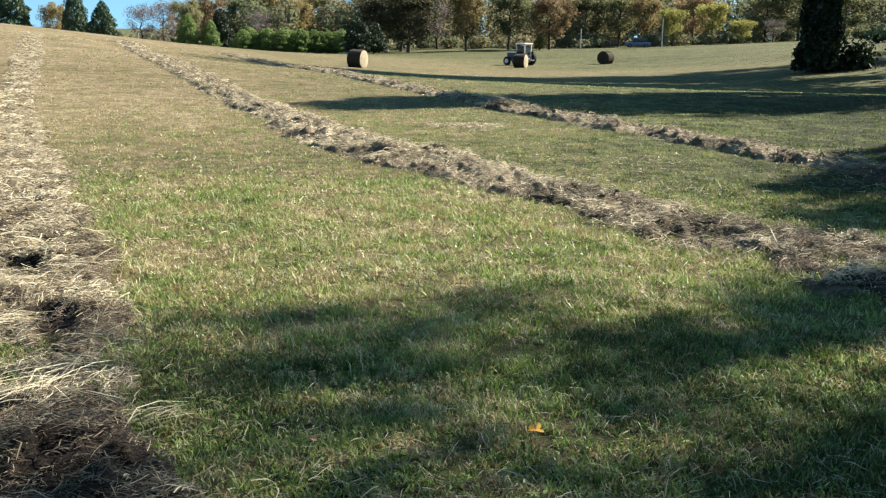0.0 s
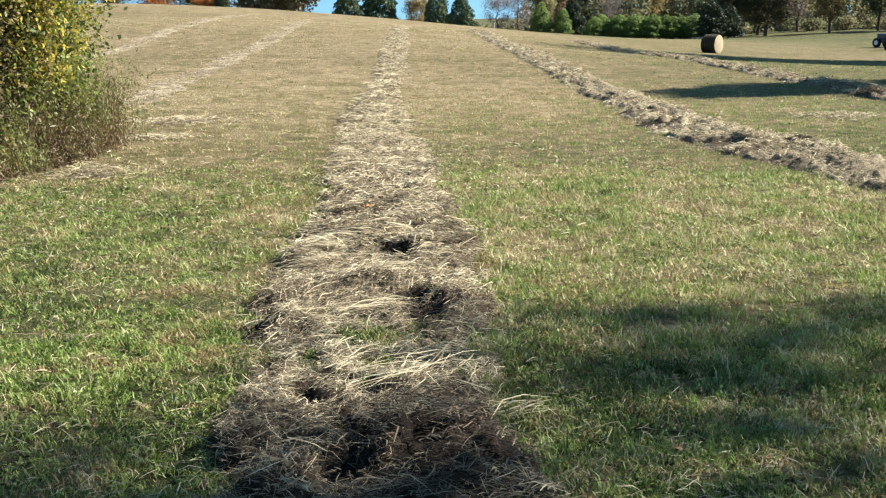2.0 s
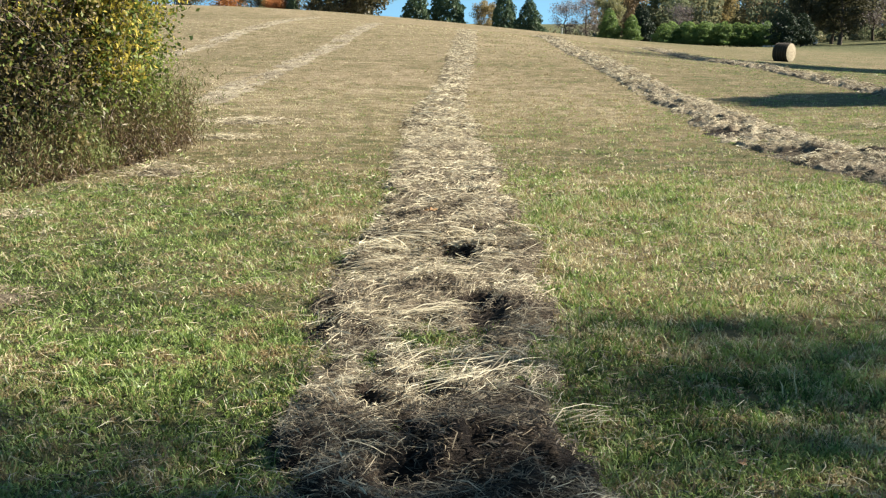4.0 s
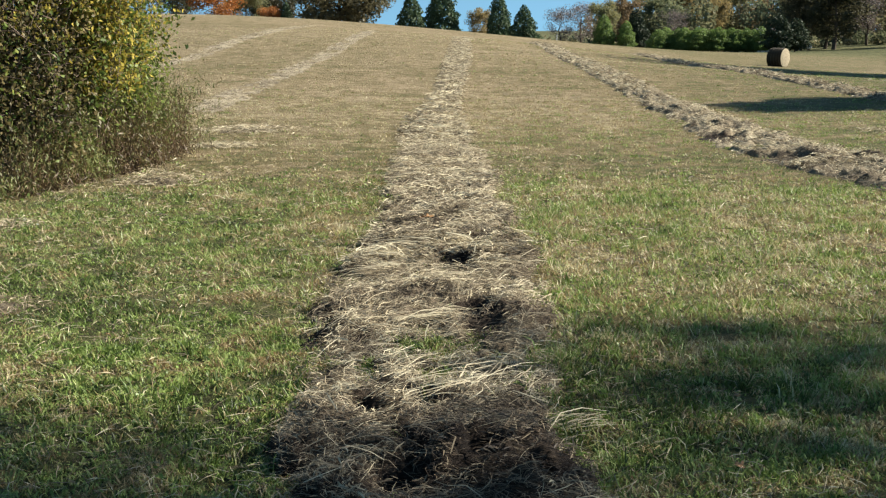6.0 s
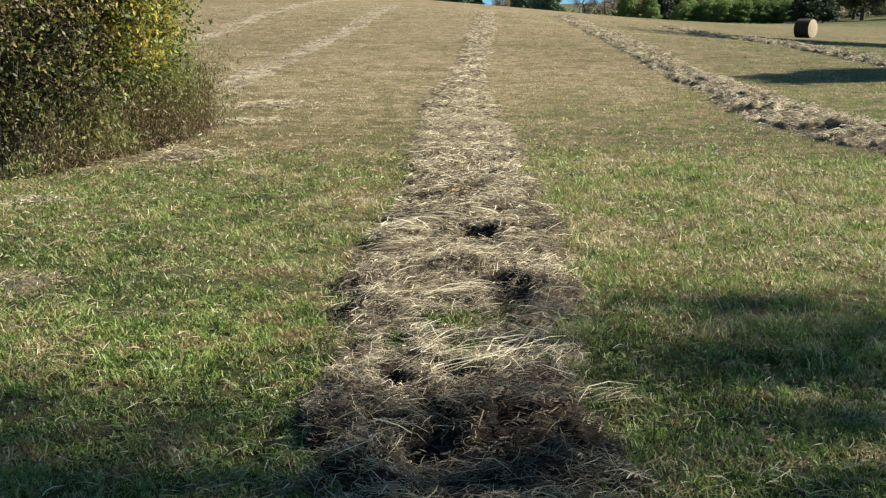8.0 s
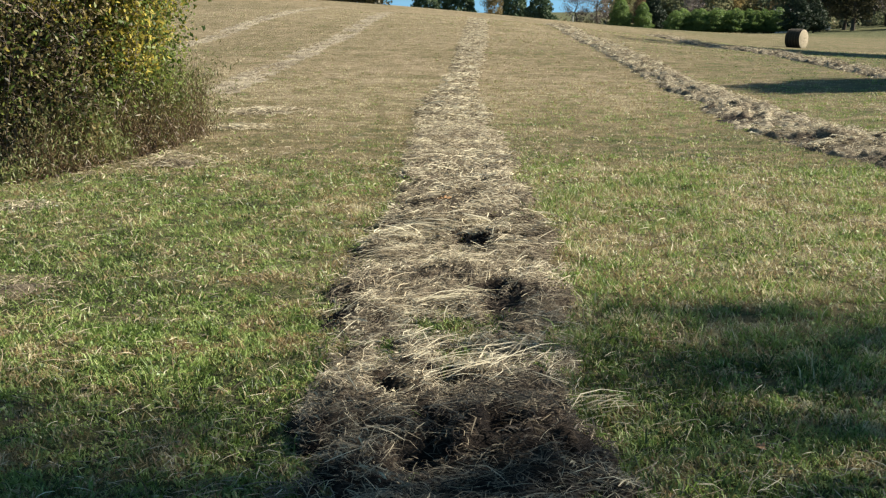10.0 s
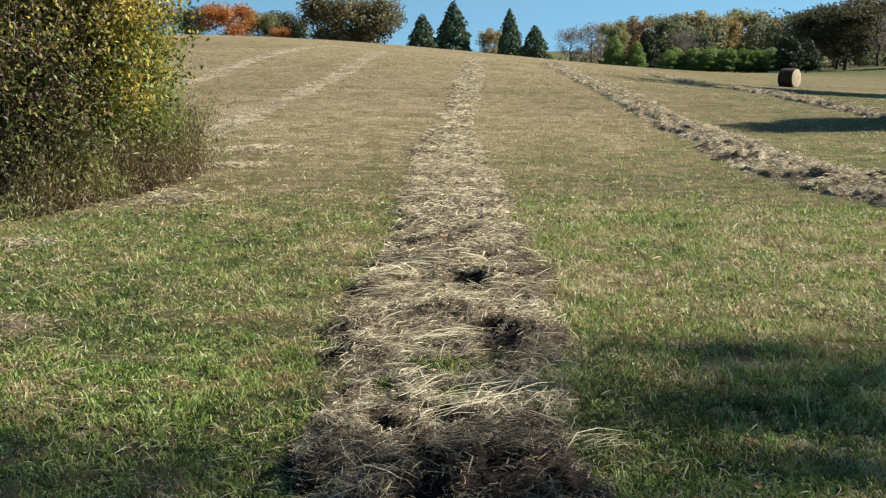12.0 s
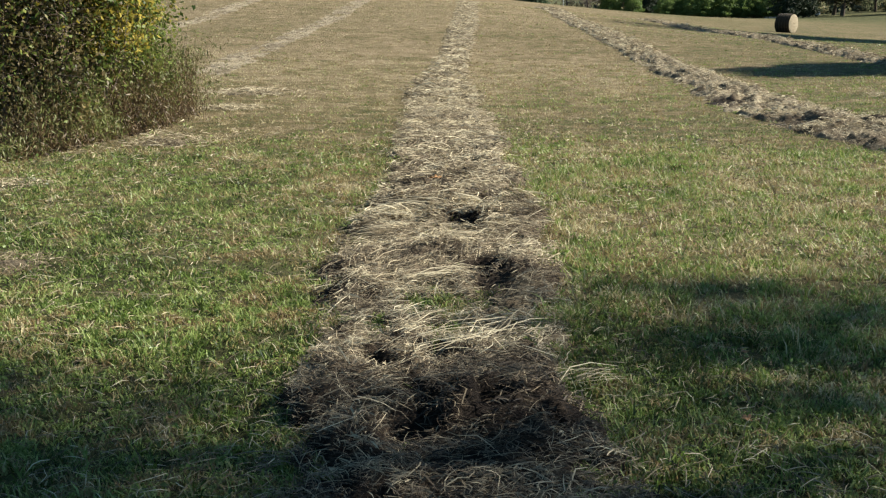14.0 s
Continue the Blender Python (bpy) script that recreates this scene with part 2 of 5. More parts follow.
def part(name, bm, material, parent, label=""):
    """Links a bmesh or a mesh as one object under a thing or a part."""
    if isinstance(bm, bmesh.types.BMesh):
        me = bpy.data.meshes.new(name)
        bm.to_mesh(me)
        bm.free()
        me.materials.append(material)
    else:
        me = bm
    ob = new(name, me)
    ob.parent = parent
    return tagged(ob, label)


def box_bm(size, centre=(0, 0, 0), bevel=0.0, bm=None, turn=None):
    bm = bm or bmesh.new()
    made = bmesh.ops.create_cube(bm, size=1.0)["verts"]
    m = Matrix.Translation(centre) @ (turn or Matrix()) @ Matrix.Diagonal((*size, 1))
    bmesh.ops.transform(bm, matrix=m, verts=made)
    if bevel:
        edges = list({e for v in made for e in v.link_edges})
        bmesh.ops.bevel(bm, geom=edges, offset=bevel, segments=2, affect="EDGES", profile=0.6)
    return bm


def disc_bm(radius, width, centre, axis="x", segments=28, bevel=0.0, bm=None):
    bm = bm or bmesh.new()
    made = bmesh.ops.create_cone(bm, cap_ends=True, segments=segments, radius1=radius, radius2=radius, depth=width)["verts"]
    turn = {"x": Matrix.Rotation(radians(90), 4, "Y"), "y": Matrix.Rotation(radians(90), 4, "X"), "z": Matrix()}[axis]
    bmesh.ops.transform(bm, matrix=Matrix.Translation(centre) @ turn, verts=made)
    if bevel:
        edges = [e for e in {e for v in made for e in v.link_edges} if len(e.link_faces) == 2 and e.calc_face_angle(0) > 0.8]
        bmesh.ops.bevel(bm, geom=edges, offset=bevel, segments=2, affect="EDGES", profile=0.5)
    return bm


def tube(points, radii, sides=6):
    """A tapered tube along points, as (verts, quads)."""
    points = np.asarray(points, float)
    n = len(points)
    d = np.gradient(points, axis=0)
    d /= np.linalg.norm(d, axis=1)[:, None] + 1e-9
    ref = np.where(np.abs(d[:, 2:3]) > 0.9, np.array([[1.0, 0, 0]]), np.array([[0, 0, 1.0]]))
    a = np.cross(d, ref)
    a /= np.linalg.norm(a, axis=1)[:, None] + 1e-9
    b = np.cross(d, a)
    ang = np.linspace(0, 2 * np.pi, sides, endpoint=False)
    r = np.asarray(radii, float)[:, None, None]
    v = points[:, None, :] + r * (a[:, None, :] * np.cos(ang)[None, :, None] + b[:, None, :] * np.sin(ang)[None, :, None])
    i, j = np.meshgrid(np.arange(n - 1), np.arange(sides), indexing="ij")
    k = (j + 1) % sides
    f = np.stack([i * sides + j, i * sides + k, (i + 1) * sides + k, (i + 1) * sides + j], -1).reshape(-1, 4)
    return v.reshape(-1, 3), f


def leaf_cards(centres, size, r, normals=None, long=1.6, droop=0.0):
    """Small pointed leaves, each bent along its middle: two triangles a leaf. Returns verts, faces."""
    n = len(centres)
    d = r.normal(size=(n, 3))
    d[:, 2] -= droop
    d /= np.linalg.norm(d, axis=1)[:, None]
    s = np.cross(d, r.normal(size=(n, 3)) if normals is None else normals + 0.6 * r.normal(size=(n, 3)))
    s /= np.linalg.norm(s, axis=1)[:, None] + 1e-9
    up = np.cross(s, d)
    size = np.broadcast_to(size, (n,))[:, None]
    v = np.stack([centres - d * size * long / 2, centres + s * size * 0.5 + up * size * 0.15, centres + d * size * long / 2, centres - s * size * 0.5 + up * size * 0.15], 1)
    base = np.arange(n)[:, None] * 4
    f = np.concatenate([base + [0, 1, 2], base + [0, 2, 3]])
    return v.reshape(-1, 3), f


def lattice(x, y, seed):
    h = np.sin(x * 127.1 + y * 311.7 + seed * 74.7) * 43758.5453
    return h - np.floor(h)


def vnoise(x, y, seed=0):
    """Smooth value noise, 0 to 1."""
    x, y = np.asarray(x, float), np.asarray(y, float)
    i, j = np.floor(x), np.floor(y)
    u, v = x - i, y - j
    u, v = u * u * (3 - 2 * u), v * v * (3 - 2 * v)
    a, b = lattice(i, j, seed), lattice(i + 1, j, seed)
    c, d = lattice(i, j + 1, seed), lattice(i + 1, j + 1, seed)
    return (a * (1 - u) + b * u) * (1 - v) + (c * (1 - u) + d * u) * v


def polar(az, r):
    return r * math.sin(radians(az)), r * math.cos(radians(az))


# ---- ground ----
def rise(a, b, r):
    u = np.clip((r - a) / (b - a), 0, 1)
    return u * u * (3 - 2 * u)


HILL = (
    (12, 32, (0.359, -1.105, -0.382, 5.119, -3.994)),
    (25, 55, (0.766, -1.920, -6.297, 9.460, -2.059)),
    (45, 95, (0.585, -5.430, -1.382, 11.525, 9.372)),
    (85, 210, (-3.653, 3.039, 19.356, -11.837, -13.307)),
)
SWELLS = ((0.6, 24, -0.15, 8), (5.3, 34, 0.15, 8), (-8.5, 37, -0.22, 8), (1.5, 55, 0.14, 9), (19, 65, -0.32, 14), (58, 201, -0.7, 14), (78, 195, 0.7, 15), (14, 47, -0.16, 8))


def ground_z(x, y):
    """The lie of the land: level by the road end, a hill ahead and to one side, a dip beyond."""
    x, y = np.asarray(x, float), np.asarray(y, float)
    r = np.hypot(x, y)
    s = np.clip(x / np.maximum(r, 1e-6), -0.4, 0.8)
    z = sum(rise(a, b, r) * sum(c * s ** i for i, c in enumerate(k)) for a, b, k in HILL)
    for cx, cy, dz, rad in SWELLS:
        z = z + dz * np.exp(-((x - cx) ** 2 + (y - cy) ** 2) / rad ** 2)
    return z + 0.03 * (vnoise(x * 0.6, y * 0.6, 3) - 0.5) * rise(5, 12, r)


def build_ground():
    radii = np.concatenate([[0.0], np.geomspace(0.6, 3000, 220)])
    ang = np.linspace(0, 2 * np.pi, 288, endpoint=False)
    rr, aa = np.meshgrid(radii, ang, indexing="ij")
    x, y = rr * np.sin(aa), rr * np.cos(aa)
    v = np.stack([x, y, ground_z(x, y)], -1).reshape(-1, 3)
    n = len(ang)
    i, j = np.meshgrid(np.arange(len(radii) - 1), np.arange(n), indexing="ij")
    k = (j + 1) % n
    f = np.stack([i * n + j, (i + 1) * n + j, (i + 1) * n + k, i * n + k], -1).reshape(-1, 4)
    ob = new("ground", mesh_of("ground", v, f, MAT_GROUND, smooth=True))
    tagged(ob, "rolling mown hay field of green grass and straw-coloured stubble", "field", kind="structure")


build_ground()

# ---- windrows of raked hay ----
ROWS = {  # offset at y = 0, drift per metre, first and last y, half width, height
    "main": (-0.14, 0.030, 2.2, 57.0, 0.60, 0.085),
    "second": (4.20, 0.030, 3.2, 66.0, 0.60, 0.125),
    "third": (9.25, 0.030, 6.0, 62.0, 0.42, 0.14),
    "uphill": (-4.75, 0.030, 19.0, 62.0, 0.40, 0.014),
    "far_uphill": (-9.3, 0.030, 28.0, 70.0, 0.46, 0.016),
}
EDGES = {  # how the two near rows wander: y, one edge, other edge
    "main": ((2.2, -0.55, 0.66), (3.6, -0.54, 0.58), (4.3, -0.53, 0.50), (5.5, -0.62, 0.62), (6.5, -0.55, 0.70), (8.4, -0.42, 0.75), (11.4, -0.44, 0.73), (17.5, -0.48, 0.66), (19.4, -0.40, 0.62), (21.9, -0.14, 0.62), (24.8, 0.02, 0.75), (28.9, 0.18, 1.00), (35.4, 0.40, 1.33), (57.0, 1.2, 2.1)),
    "second": ((4.0, 5.15, 7.2), (5.0, 4.80, 6.55), (5.5, 4.66, 6.35), (6.5, 4.62, 6.15), (7.2, 4.60, 5.85), (9.3, 4.55, 5.5), (10.6, 4.40, 5.55), (12.4, 4.10, 5.45), (15.2, 3.92, 5.2), (16.4, 3.98, 5.2), (17.6, 4.15, 5.25), (20.3, 4.36, 5.35), (27.7, 4.50, 5.45), (36.6, 4.50, 5.5), (66.0, 5.6, 6.7)),
}
BARE = [(0.0, 5.12, 0.23), (0.10, 4.66, 0.15), (0.34, 4.50, 0.10), (5.42, 5.62, 0.20), (5.72, 5.45, 0.16), (0.15, 20.5, 0.25), (0.55, 4.35, 0.12)]   # grass shows through the hay
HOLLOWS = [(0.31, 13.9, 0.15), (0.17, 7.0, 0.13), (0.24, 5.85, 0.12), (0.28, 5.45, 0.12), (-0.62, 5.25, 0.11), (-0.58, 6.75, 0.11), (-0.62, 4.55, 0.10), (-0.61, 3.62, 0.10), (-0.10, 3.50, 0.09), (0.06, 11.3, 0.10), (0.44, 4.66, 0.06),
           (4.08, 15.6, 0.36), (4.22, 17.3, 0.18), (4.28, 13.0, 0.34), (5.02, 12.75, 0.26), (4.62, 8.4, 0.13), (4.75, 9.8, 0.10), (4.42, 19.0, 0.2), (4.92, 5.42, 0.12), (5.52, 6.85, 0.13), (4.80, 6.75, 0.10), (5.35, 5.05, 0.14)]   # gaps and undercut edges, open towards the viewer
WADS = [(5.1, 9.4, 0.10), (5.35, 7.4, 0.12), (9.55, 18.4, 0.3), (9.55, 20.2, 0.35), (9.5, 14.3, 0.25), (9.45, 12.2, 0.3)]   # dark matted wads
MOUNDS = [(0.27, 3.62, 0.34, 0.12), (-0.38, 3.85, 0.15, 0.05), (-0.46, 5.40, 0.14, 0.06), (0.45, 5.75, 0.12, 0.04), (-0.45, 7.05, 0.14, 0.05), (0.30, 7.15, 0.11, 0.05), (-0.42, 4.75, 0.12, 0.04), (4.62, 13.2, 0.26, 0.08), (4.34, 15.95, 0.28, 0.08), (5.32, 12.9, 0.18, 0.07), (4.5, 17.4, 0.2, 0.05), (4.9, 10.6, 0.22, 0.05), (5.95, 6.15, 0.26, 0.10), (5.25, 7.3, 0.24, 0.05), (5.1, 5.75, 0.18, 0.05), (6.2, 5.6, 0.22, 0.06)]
GREY_SHADE_HAY = [(0.27, 3.62, 0.40), (-0.48, 3.66, 0.24), (-0.30, 3.32, 0.34), (0.1, 3.0, 0.6), (0.42, 5.62, 0.18), (0.42, 4.75, 0.10), (-0.58, 4.4, 0.12), (-0.56, 5.5, 0.10)]   # weathered grey-brown hay, darkened further for the shade it lies in


def old_or_shade(x, y):
    """Darkening of the hay, 0 to 1: aged wads, shade painted in hollows."""
    darkening = np.zeros(np.shape(x))
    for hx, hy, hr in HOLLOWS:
        darkening = np.maximum(darkening, np.exp(-(np.hypot(x - hx, (y - hy) * 0.9) / (hr * 0.95)) ** 4))
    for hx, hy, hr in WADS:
        darkening = np.maximum(darkening, 0.7 * np.exp(-(np.hypot(x - hx, (y - hy) * 1.2) / hr) ** 4))
    for hx, hy, hr in GREY_SHADE_HAY:
        darkening = np.maximum(darkening, 0.62 * np.exp(-(np.hypot(x - hx, y - hy) / (hr * (0.8 + 0.5 * vnoise(x * 6, y * 6, 24)))) ** 4))
    return darkening


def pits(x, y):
    """Small gaps in the tangle, 0 to 1; their shade is painted by tone."""
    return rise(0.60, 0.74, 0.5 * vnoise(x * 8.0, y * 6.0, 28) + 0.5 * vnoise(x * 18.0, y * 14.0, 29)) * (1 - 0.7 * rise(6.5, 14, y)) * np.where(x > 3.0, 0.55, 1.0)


def row_span(key, y):
    """Centre and half width of a row at y."""
    x0, drift, y0, y1, half, high = ROWS[key]
    if key in EDGES:
        ys, a, b = (np.array(c) for c in zip(*EDGES[key]))
        lo, hi = np.interp(y, ys, a), np.interp(y, ys, b)
        return (lo + hi) / 2, (hi - lo) / 2
    return x0 + drift * y + 0.16 * (vnoise(y * 0.35, y * 0 + 2.5, len(key)) - 0.5), half * (0.80 + 0.45 * vnoise(y * 0.8, y * 0 + 7.5, len(key)))


def row_height(key, x, y):
    """Height of the hay above the ground at x, y, and how far across the row it lies (-1 to 1)."""
    x0, drift, y0, y1, half, high = ROWS[key]
    c, w = row_span(key, y)
    u = (x - c) / w
    edge = u + 0.42 * (vnoise(x * 2.9, y * 2.9, 11) - 0.5) + 0.26 * (vnoise(x * 8.5, y * 8.5, 12) - 0.5)
    body = np.clip(1 - np.abs(edge) ** 5, 0, 1) ** 0.8
    if key != "main":   # raked thin, with bare gaps
        body = body * rise(0.16, 0.40, 0.65 * vnoise(x * 3.2, y * 1.2, 26) + 0.35 * vnoise(x * 8.0, y * 5.0, 27))
    lumps = 0.18 + 0.62 * vnoise(x * 2.4, y * 1.9, 21) + 0.75 * (vnoise(x * 6.0, y * 5.0, 22) - 0.4) + 0.85 * (vnoise(x * 17.0, y * 15.0, 23) - 0.5)
    h = high * body * np.maximum(lumps, 0.10) + 0.015 * body
    h = h * (1 - 0.85 * pits(x, y)) * (1 - (0.62 if key == "main" else 0.1) * rise(7, 18, y))
    for hx, hy, hr, dz in MOUNDS:
        h = h + dz * np.exp(-(np.hypot(x - hx, y - hy) / hr) ** 2 * 1.4) * (body > 0.05) * (0.55 + 0.9 * vnoise(x * 12, y * 12, 25))
    for hx, hy, hr in HOLLOWS:
        d = np.hypot(x - hx, np.where(y < hy, 0.75, 1.2) * (y - hy)) / hr
        lip = np.hypot(x - hx - hr * 1.2, y - hy - hr * 0.6) / (hr * 0.75)
        h = h * (1 - 0.95 * np.exp(-d ** 4)) + min(hr, 0.14) * 0.32 * np.exp(-lip ** 2) * (body > 0.05)
        h = np.where(body > 0.05, np.maximum(h, 0.024 * np.exp(-d ** 4)), h)   # a floor to take the painted shade
    for hx, hy, hr in WADS:
        h = h + 0.25 * hr * np.exp(-(np.hypot(x - hx, y - hy) / hr) ** 2) * (body > 0)
    if key == "second":   # flat and thin at the near end
        h = h * (0.75 + 0.25 * rise(6.0, 9.0, y))
    for bx, by, br in BARE:
        h = h * (1 - np.exp(-(np.hypot(x - bx, y - by) / br) ** 4))
    ends = rise(y0, y0 + 1.2, y) * (1 - rise(y1 - 6, y1, y))
    return h * ends, u


def strand_ribbons(p, heading, length, width, tilt, r, lift):
    """Curved strands of hay: three quads each, bowed and a little twisted."""
    n = len(p)
    d = np.stack([np.cos(heading) * np.cos(tilt), np.sin(heading) * np.cos(tilt), np.sin(tilt)], 1)
    side = np.stack([-np.sin(heading), np.cos(heading), r.normal(size=n) * 0.6], 1)
    side /= np.linalg.norm(side, axis=1)[:, None]
    bow = side * (r.normal(size=n) * 0.11 * length)[:, None]
    bow[:, 2] = np.abs(bow[:, 2]) * 0.4 + lift * length
    half = (d * length[:, None]) / 2
    skew = r.uniform(0.6, 1.4, n)[:, None]
    w = side * width[:, None] / 2
    a, b, c, e = p - half, p - half * 0.33 + bow * skew, p + half * 0.33 + bow * (2 - skew), p + half
    v = np.stack([a - w * 0.6, a + w * 0.6, b - w, b + w, c - w * 0.9, c + w * 0.9, e - w * 0.35, e + w * 0.35], 1).reshape(-1, 3)
    k = np.arange(n)[:, None] * 8
    f = np.concatenate([k + [0, 1, 3, 2], k + [2, 3, 5, 4], k + [4, 5, 7, 6]])
    return v, f


def build_row(key, label, count, bands, pale=0.0):
    x0, drift, y0, y1, half, high = ROWS[key]
    thing = new("windrow", None)
    tagged(thing, label, "windrow", "hay windrows in the field")
    if key == "main":
        for x, y, long, turn, n in ((-0.04, 4.70, 0.34, 0.97, 16), (0.32, 4.56, 0.60, 0.92, 26), (0.58, 4.08, 0.34, 0.55, 18), (0.0, 5.55, 0.42, 0.25, 30), (-0.35, 6.6, 0.5, 0.2, 22), (0.2, 6.3, 0.35, 0.15, 14), (-0.28, 5.75, 0.35, 1.0, 14), (-0.1, 7.4, 0.5, -0.1, 18), (0.45, 6.7, 0.4, -0.25, 14), (0.1, 4.25, 0.4, 0.4, 14), (0.62, 4.0, 0.3, 0.1, 10)):
            wisp(x, y, long, turn, n, thing)
    ys = [y0]
    while ys[-1] < y1:
        ys.append(ys[-1] + max(0.022, ys[-1] * 0.0045))
    ys = np.array(ys)
    us = np.linspace(-1.45, 1.45, 72 if key in EDGES else 40)
    yy, uu = np.meshgrid(ys, us, indexing="ij")
    c, w = row_span(key, yy)
    xx = c + uu * w
    h, u = row_height(key, xx, yy)
    zz = ground_z(xx, yy) + h * 0.92 - 0.012
    v = np.stack([xx, yy, zz], -1).reshape(-1, 3)
    n = len(us)
    i, j = np.meshgrid(np.arange(len(ys) - 1), np.arange(n - 1), indexing="ij")
    f = np.stack([i * n + j, i * n + j + 1, (i + 1) * n + j + 1, (i + 1) * n + j], -1).reshape(-1, 4)
    keep = (h.reshape(-1)[f] > 0.004).any(1)
    # tone darkens hollows and gaps, painting the shade inside them
    tone = 0.36 + pale + 0.6 * (vnoise(xx * 3.0, yy * 3.0, 61) - 0.4) + 0.24 * rise(6.5, 14, yy) - 0.55 * old_or_shade(xx, yy) - 0.3 * pits(xx, yy)
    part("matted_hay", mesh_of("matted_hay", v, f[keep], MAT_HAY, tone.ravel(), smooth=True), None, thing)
    vs, fs, tones = [], [], []
    for share, ya, yb, size in bands:
        m = int(count * share)
        y = ya + (yb - ya) * rng.random(m) ** 1.3
        c, w = row_span(key, y)
        x = c + w * 1.08 * rng.uniform(-1, 1, m)
        h, u = row_height(key, x, y)
        ok = (h > 0.012) | (rng.random(m) < 0.14 * (np.abs(u) < 1.25))
        for hx, hy, hr in HOLLOWS:
            ok &= ~((np.hypot(x - hx, y - hy) < hr * 0.95) & (rng.random(m) < 0.85))
        for bx, by, br in BARE:
            ok &= ~((np.hypot(x - bx, y - by) < br * 0.85) & (rng.random(m) < 0.75))
        ok &= rng.random(m) > 0.55 * pits(x, y)
        x, y, h = x[ok], y[ok], h[ok]
        m = len(x)
        aged_shade = old_or_shade(x, y)
        bundle = vnoise(x * 2.5 - y * 1.0, y * 9.0 - x * 2.0, 43)   # locks that lie together
        long = rng.random(m) < 0.04 + 0.09 * (bundle > 0.62)
        length = np.where(long, rng.uniform(0.08, 0.22, m), 0.018 + 0.070 * rng.random(m) ** 1.7) * (0.75 + 0.25 * size) * (1 - 0.45 * aged_shade)
        width = (0.0018 + 0.0036 * rng.random(m) ** 2) * size
        swirl = vnoise(x * 2.0, y * 2.0, 31) * 2 - 1
        heading = 0.25 + 1.25 * swirl + rng.normal(0, 0.5, m) + (rng.random(m) < 0.5 + 0.4 * aged_shade) * rng.uniform(-1.6, 1.6, m)
        tilt = rng.normal(0, 0.24, m)
        depth = rng.random(m) ** 2
        p = np.stack([x, y, ground_z(x, y) + h * (1 - 0.12 * depth) + 0.003 + 0.03 * rng.random(m) ** 2], 1)
        a, b = strand_ribbons(p, heading, length, width, tilt, rng, 0.04)
        fs.append(b + sum(len(q) for q in vs))
        vs.append(a)
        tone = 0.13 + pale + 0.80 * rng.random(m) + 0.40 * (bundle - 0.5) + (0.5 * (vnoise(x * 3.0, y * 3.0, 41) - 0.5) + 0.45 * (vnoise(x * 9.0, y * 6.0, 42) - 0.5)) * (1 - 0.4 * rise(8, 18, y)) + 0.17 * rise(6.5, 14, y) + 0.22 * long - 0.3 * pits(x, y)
        # the strands get the same painted shade, besides their age
        tone = tone * (1 - 0.35 * aged_shade) - 0.20 * aged_shade
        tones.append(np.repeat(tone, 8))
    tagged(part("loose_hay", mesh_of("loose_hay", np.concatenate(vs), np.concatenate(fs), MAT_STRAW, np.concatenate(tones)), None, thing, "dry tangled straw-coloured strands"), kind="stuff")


def wisp(x, y, length, turn, n, parent):
    """A lock of long pale stalks lying on the hay."""
    d = np.array([math.cos(turn), math.sin(turn)])
    k = rng.normal(0, 1, n)
    px, py = x + k * 0.022 * -d[1] + rng.normal(0, length * 0.12, n) * d[0], y + k * 0.022 * d[0] + rng.normal(0, length * 0.12, n) * d[1]
    h, u = row_height("main", px, py)
    p = np.stack([px, py, ground_z(px, py) + h + 0.03 + 0.02 * rng.random(n)], 1)
    v, f = strand_ribbons(p, turn + rng.normal(0, 0.10, n), length * rng.uniform(0.5, 1.05, n), rng.uniform(0.0025, 0.005, n), rng.normal(0, 0.08, n), rng, 0.05)
    lock = part("pale_stalk_lock", mesh_of("pale_stalk_lock", v, f, MAT_STRAW, np.repeat(np.clip(0.70 + 0.35 * rng.random(n), 0, 1.2), 8)), None, parent, "lock of long pale stalks")
    tagged(lock, kind="stuff")


build_row("main", "long low windrow of dry tan hay with dark hollows", 112000, [(0.50, 2.4, 8.0, 1.05), (0.28, 7.0, 18.0, 1.9), (0.22, 16.0, 56.0, 3.6)], 0.08)
build_row("second", "thick windrow of brown and tan raked hay", 52000, [(0.26, 3.4, 8.5, 1.25), (0.36, 5.0, 14.0, 1.35), (0.30, 12.0, 30.0, 2.4), (0.25, 26.0, 64.0, 4.6)], 0.07)
build_row("third", "windrow of raked hay lying partly in tree shade", 22000, [(0.5, 6.0, 24.0, 2.0), (0.5, 20.0, 60.0, 4.2)], 0.0)
build_row("uphill", "thin faded windrow on the rising slope", 5000, [(1.0, 19.0, 60.0, 2.6)], 0.15)
build_row("far_uphill", "thin faded windrow high on the slope", 5000, [(1.0, 28.0, 68.0, 3.2)], 0.15)


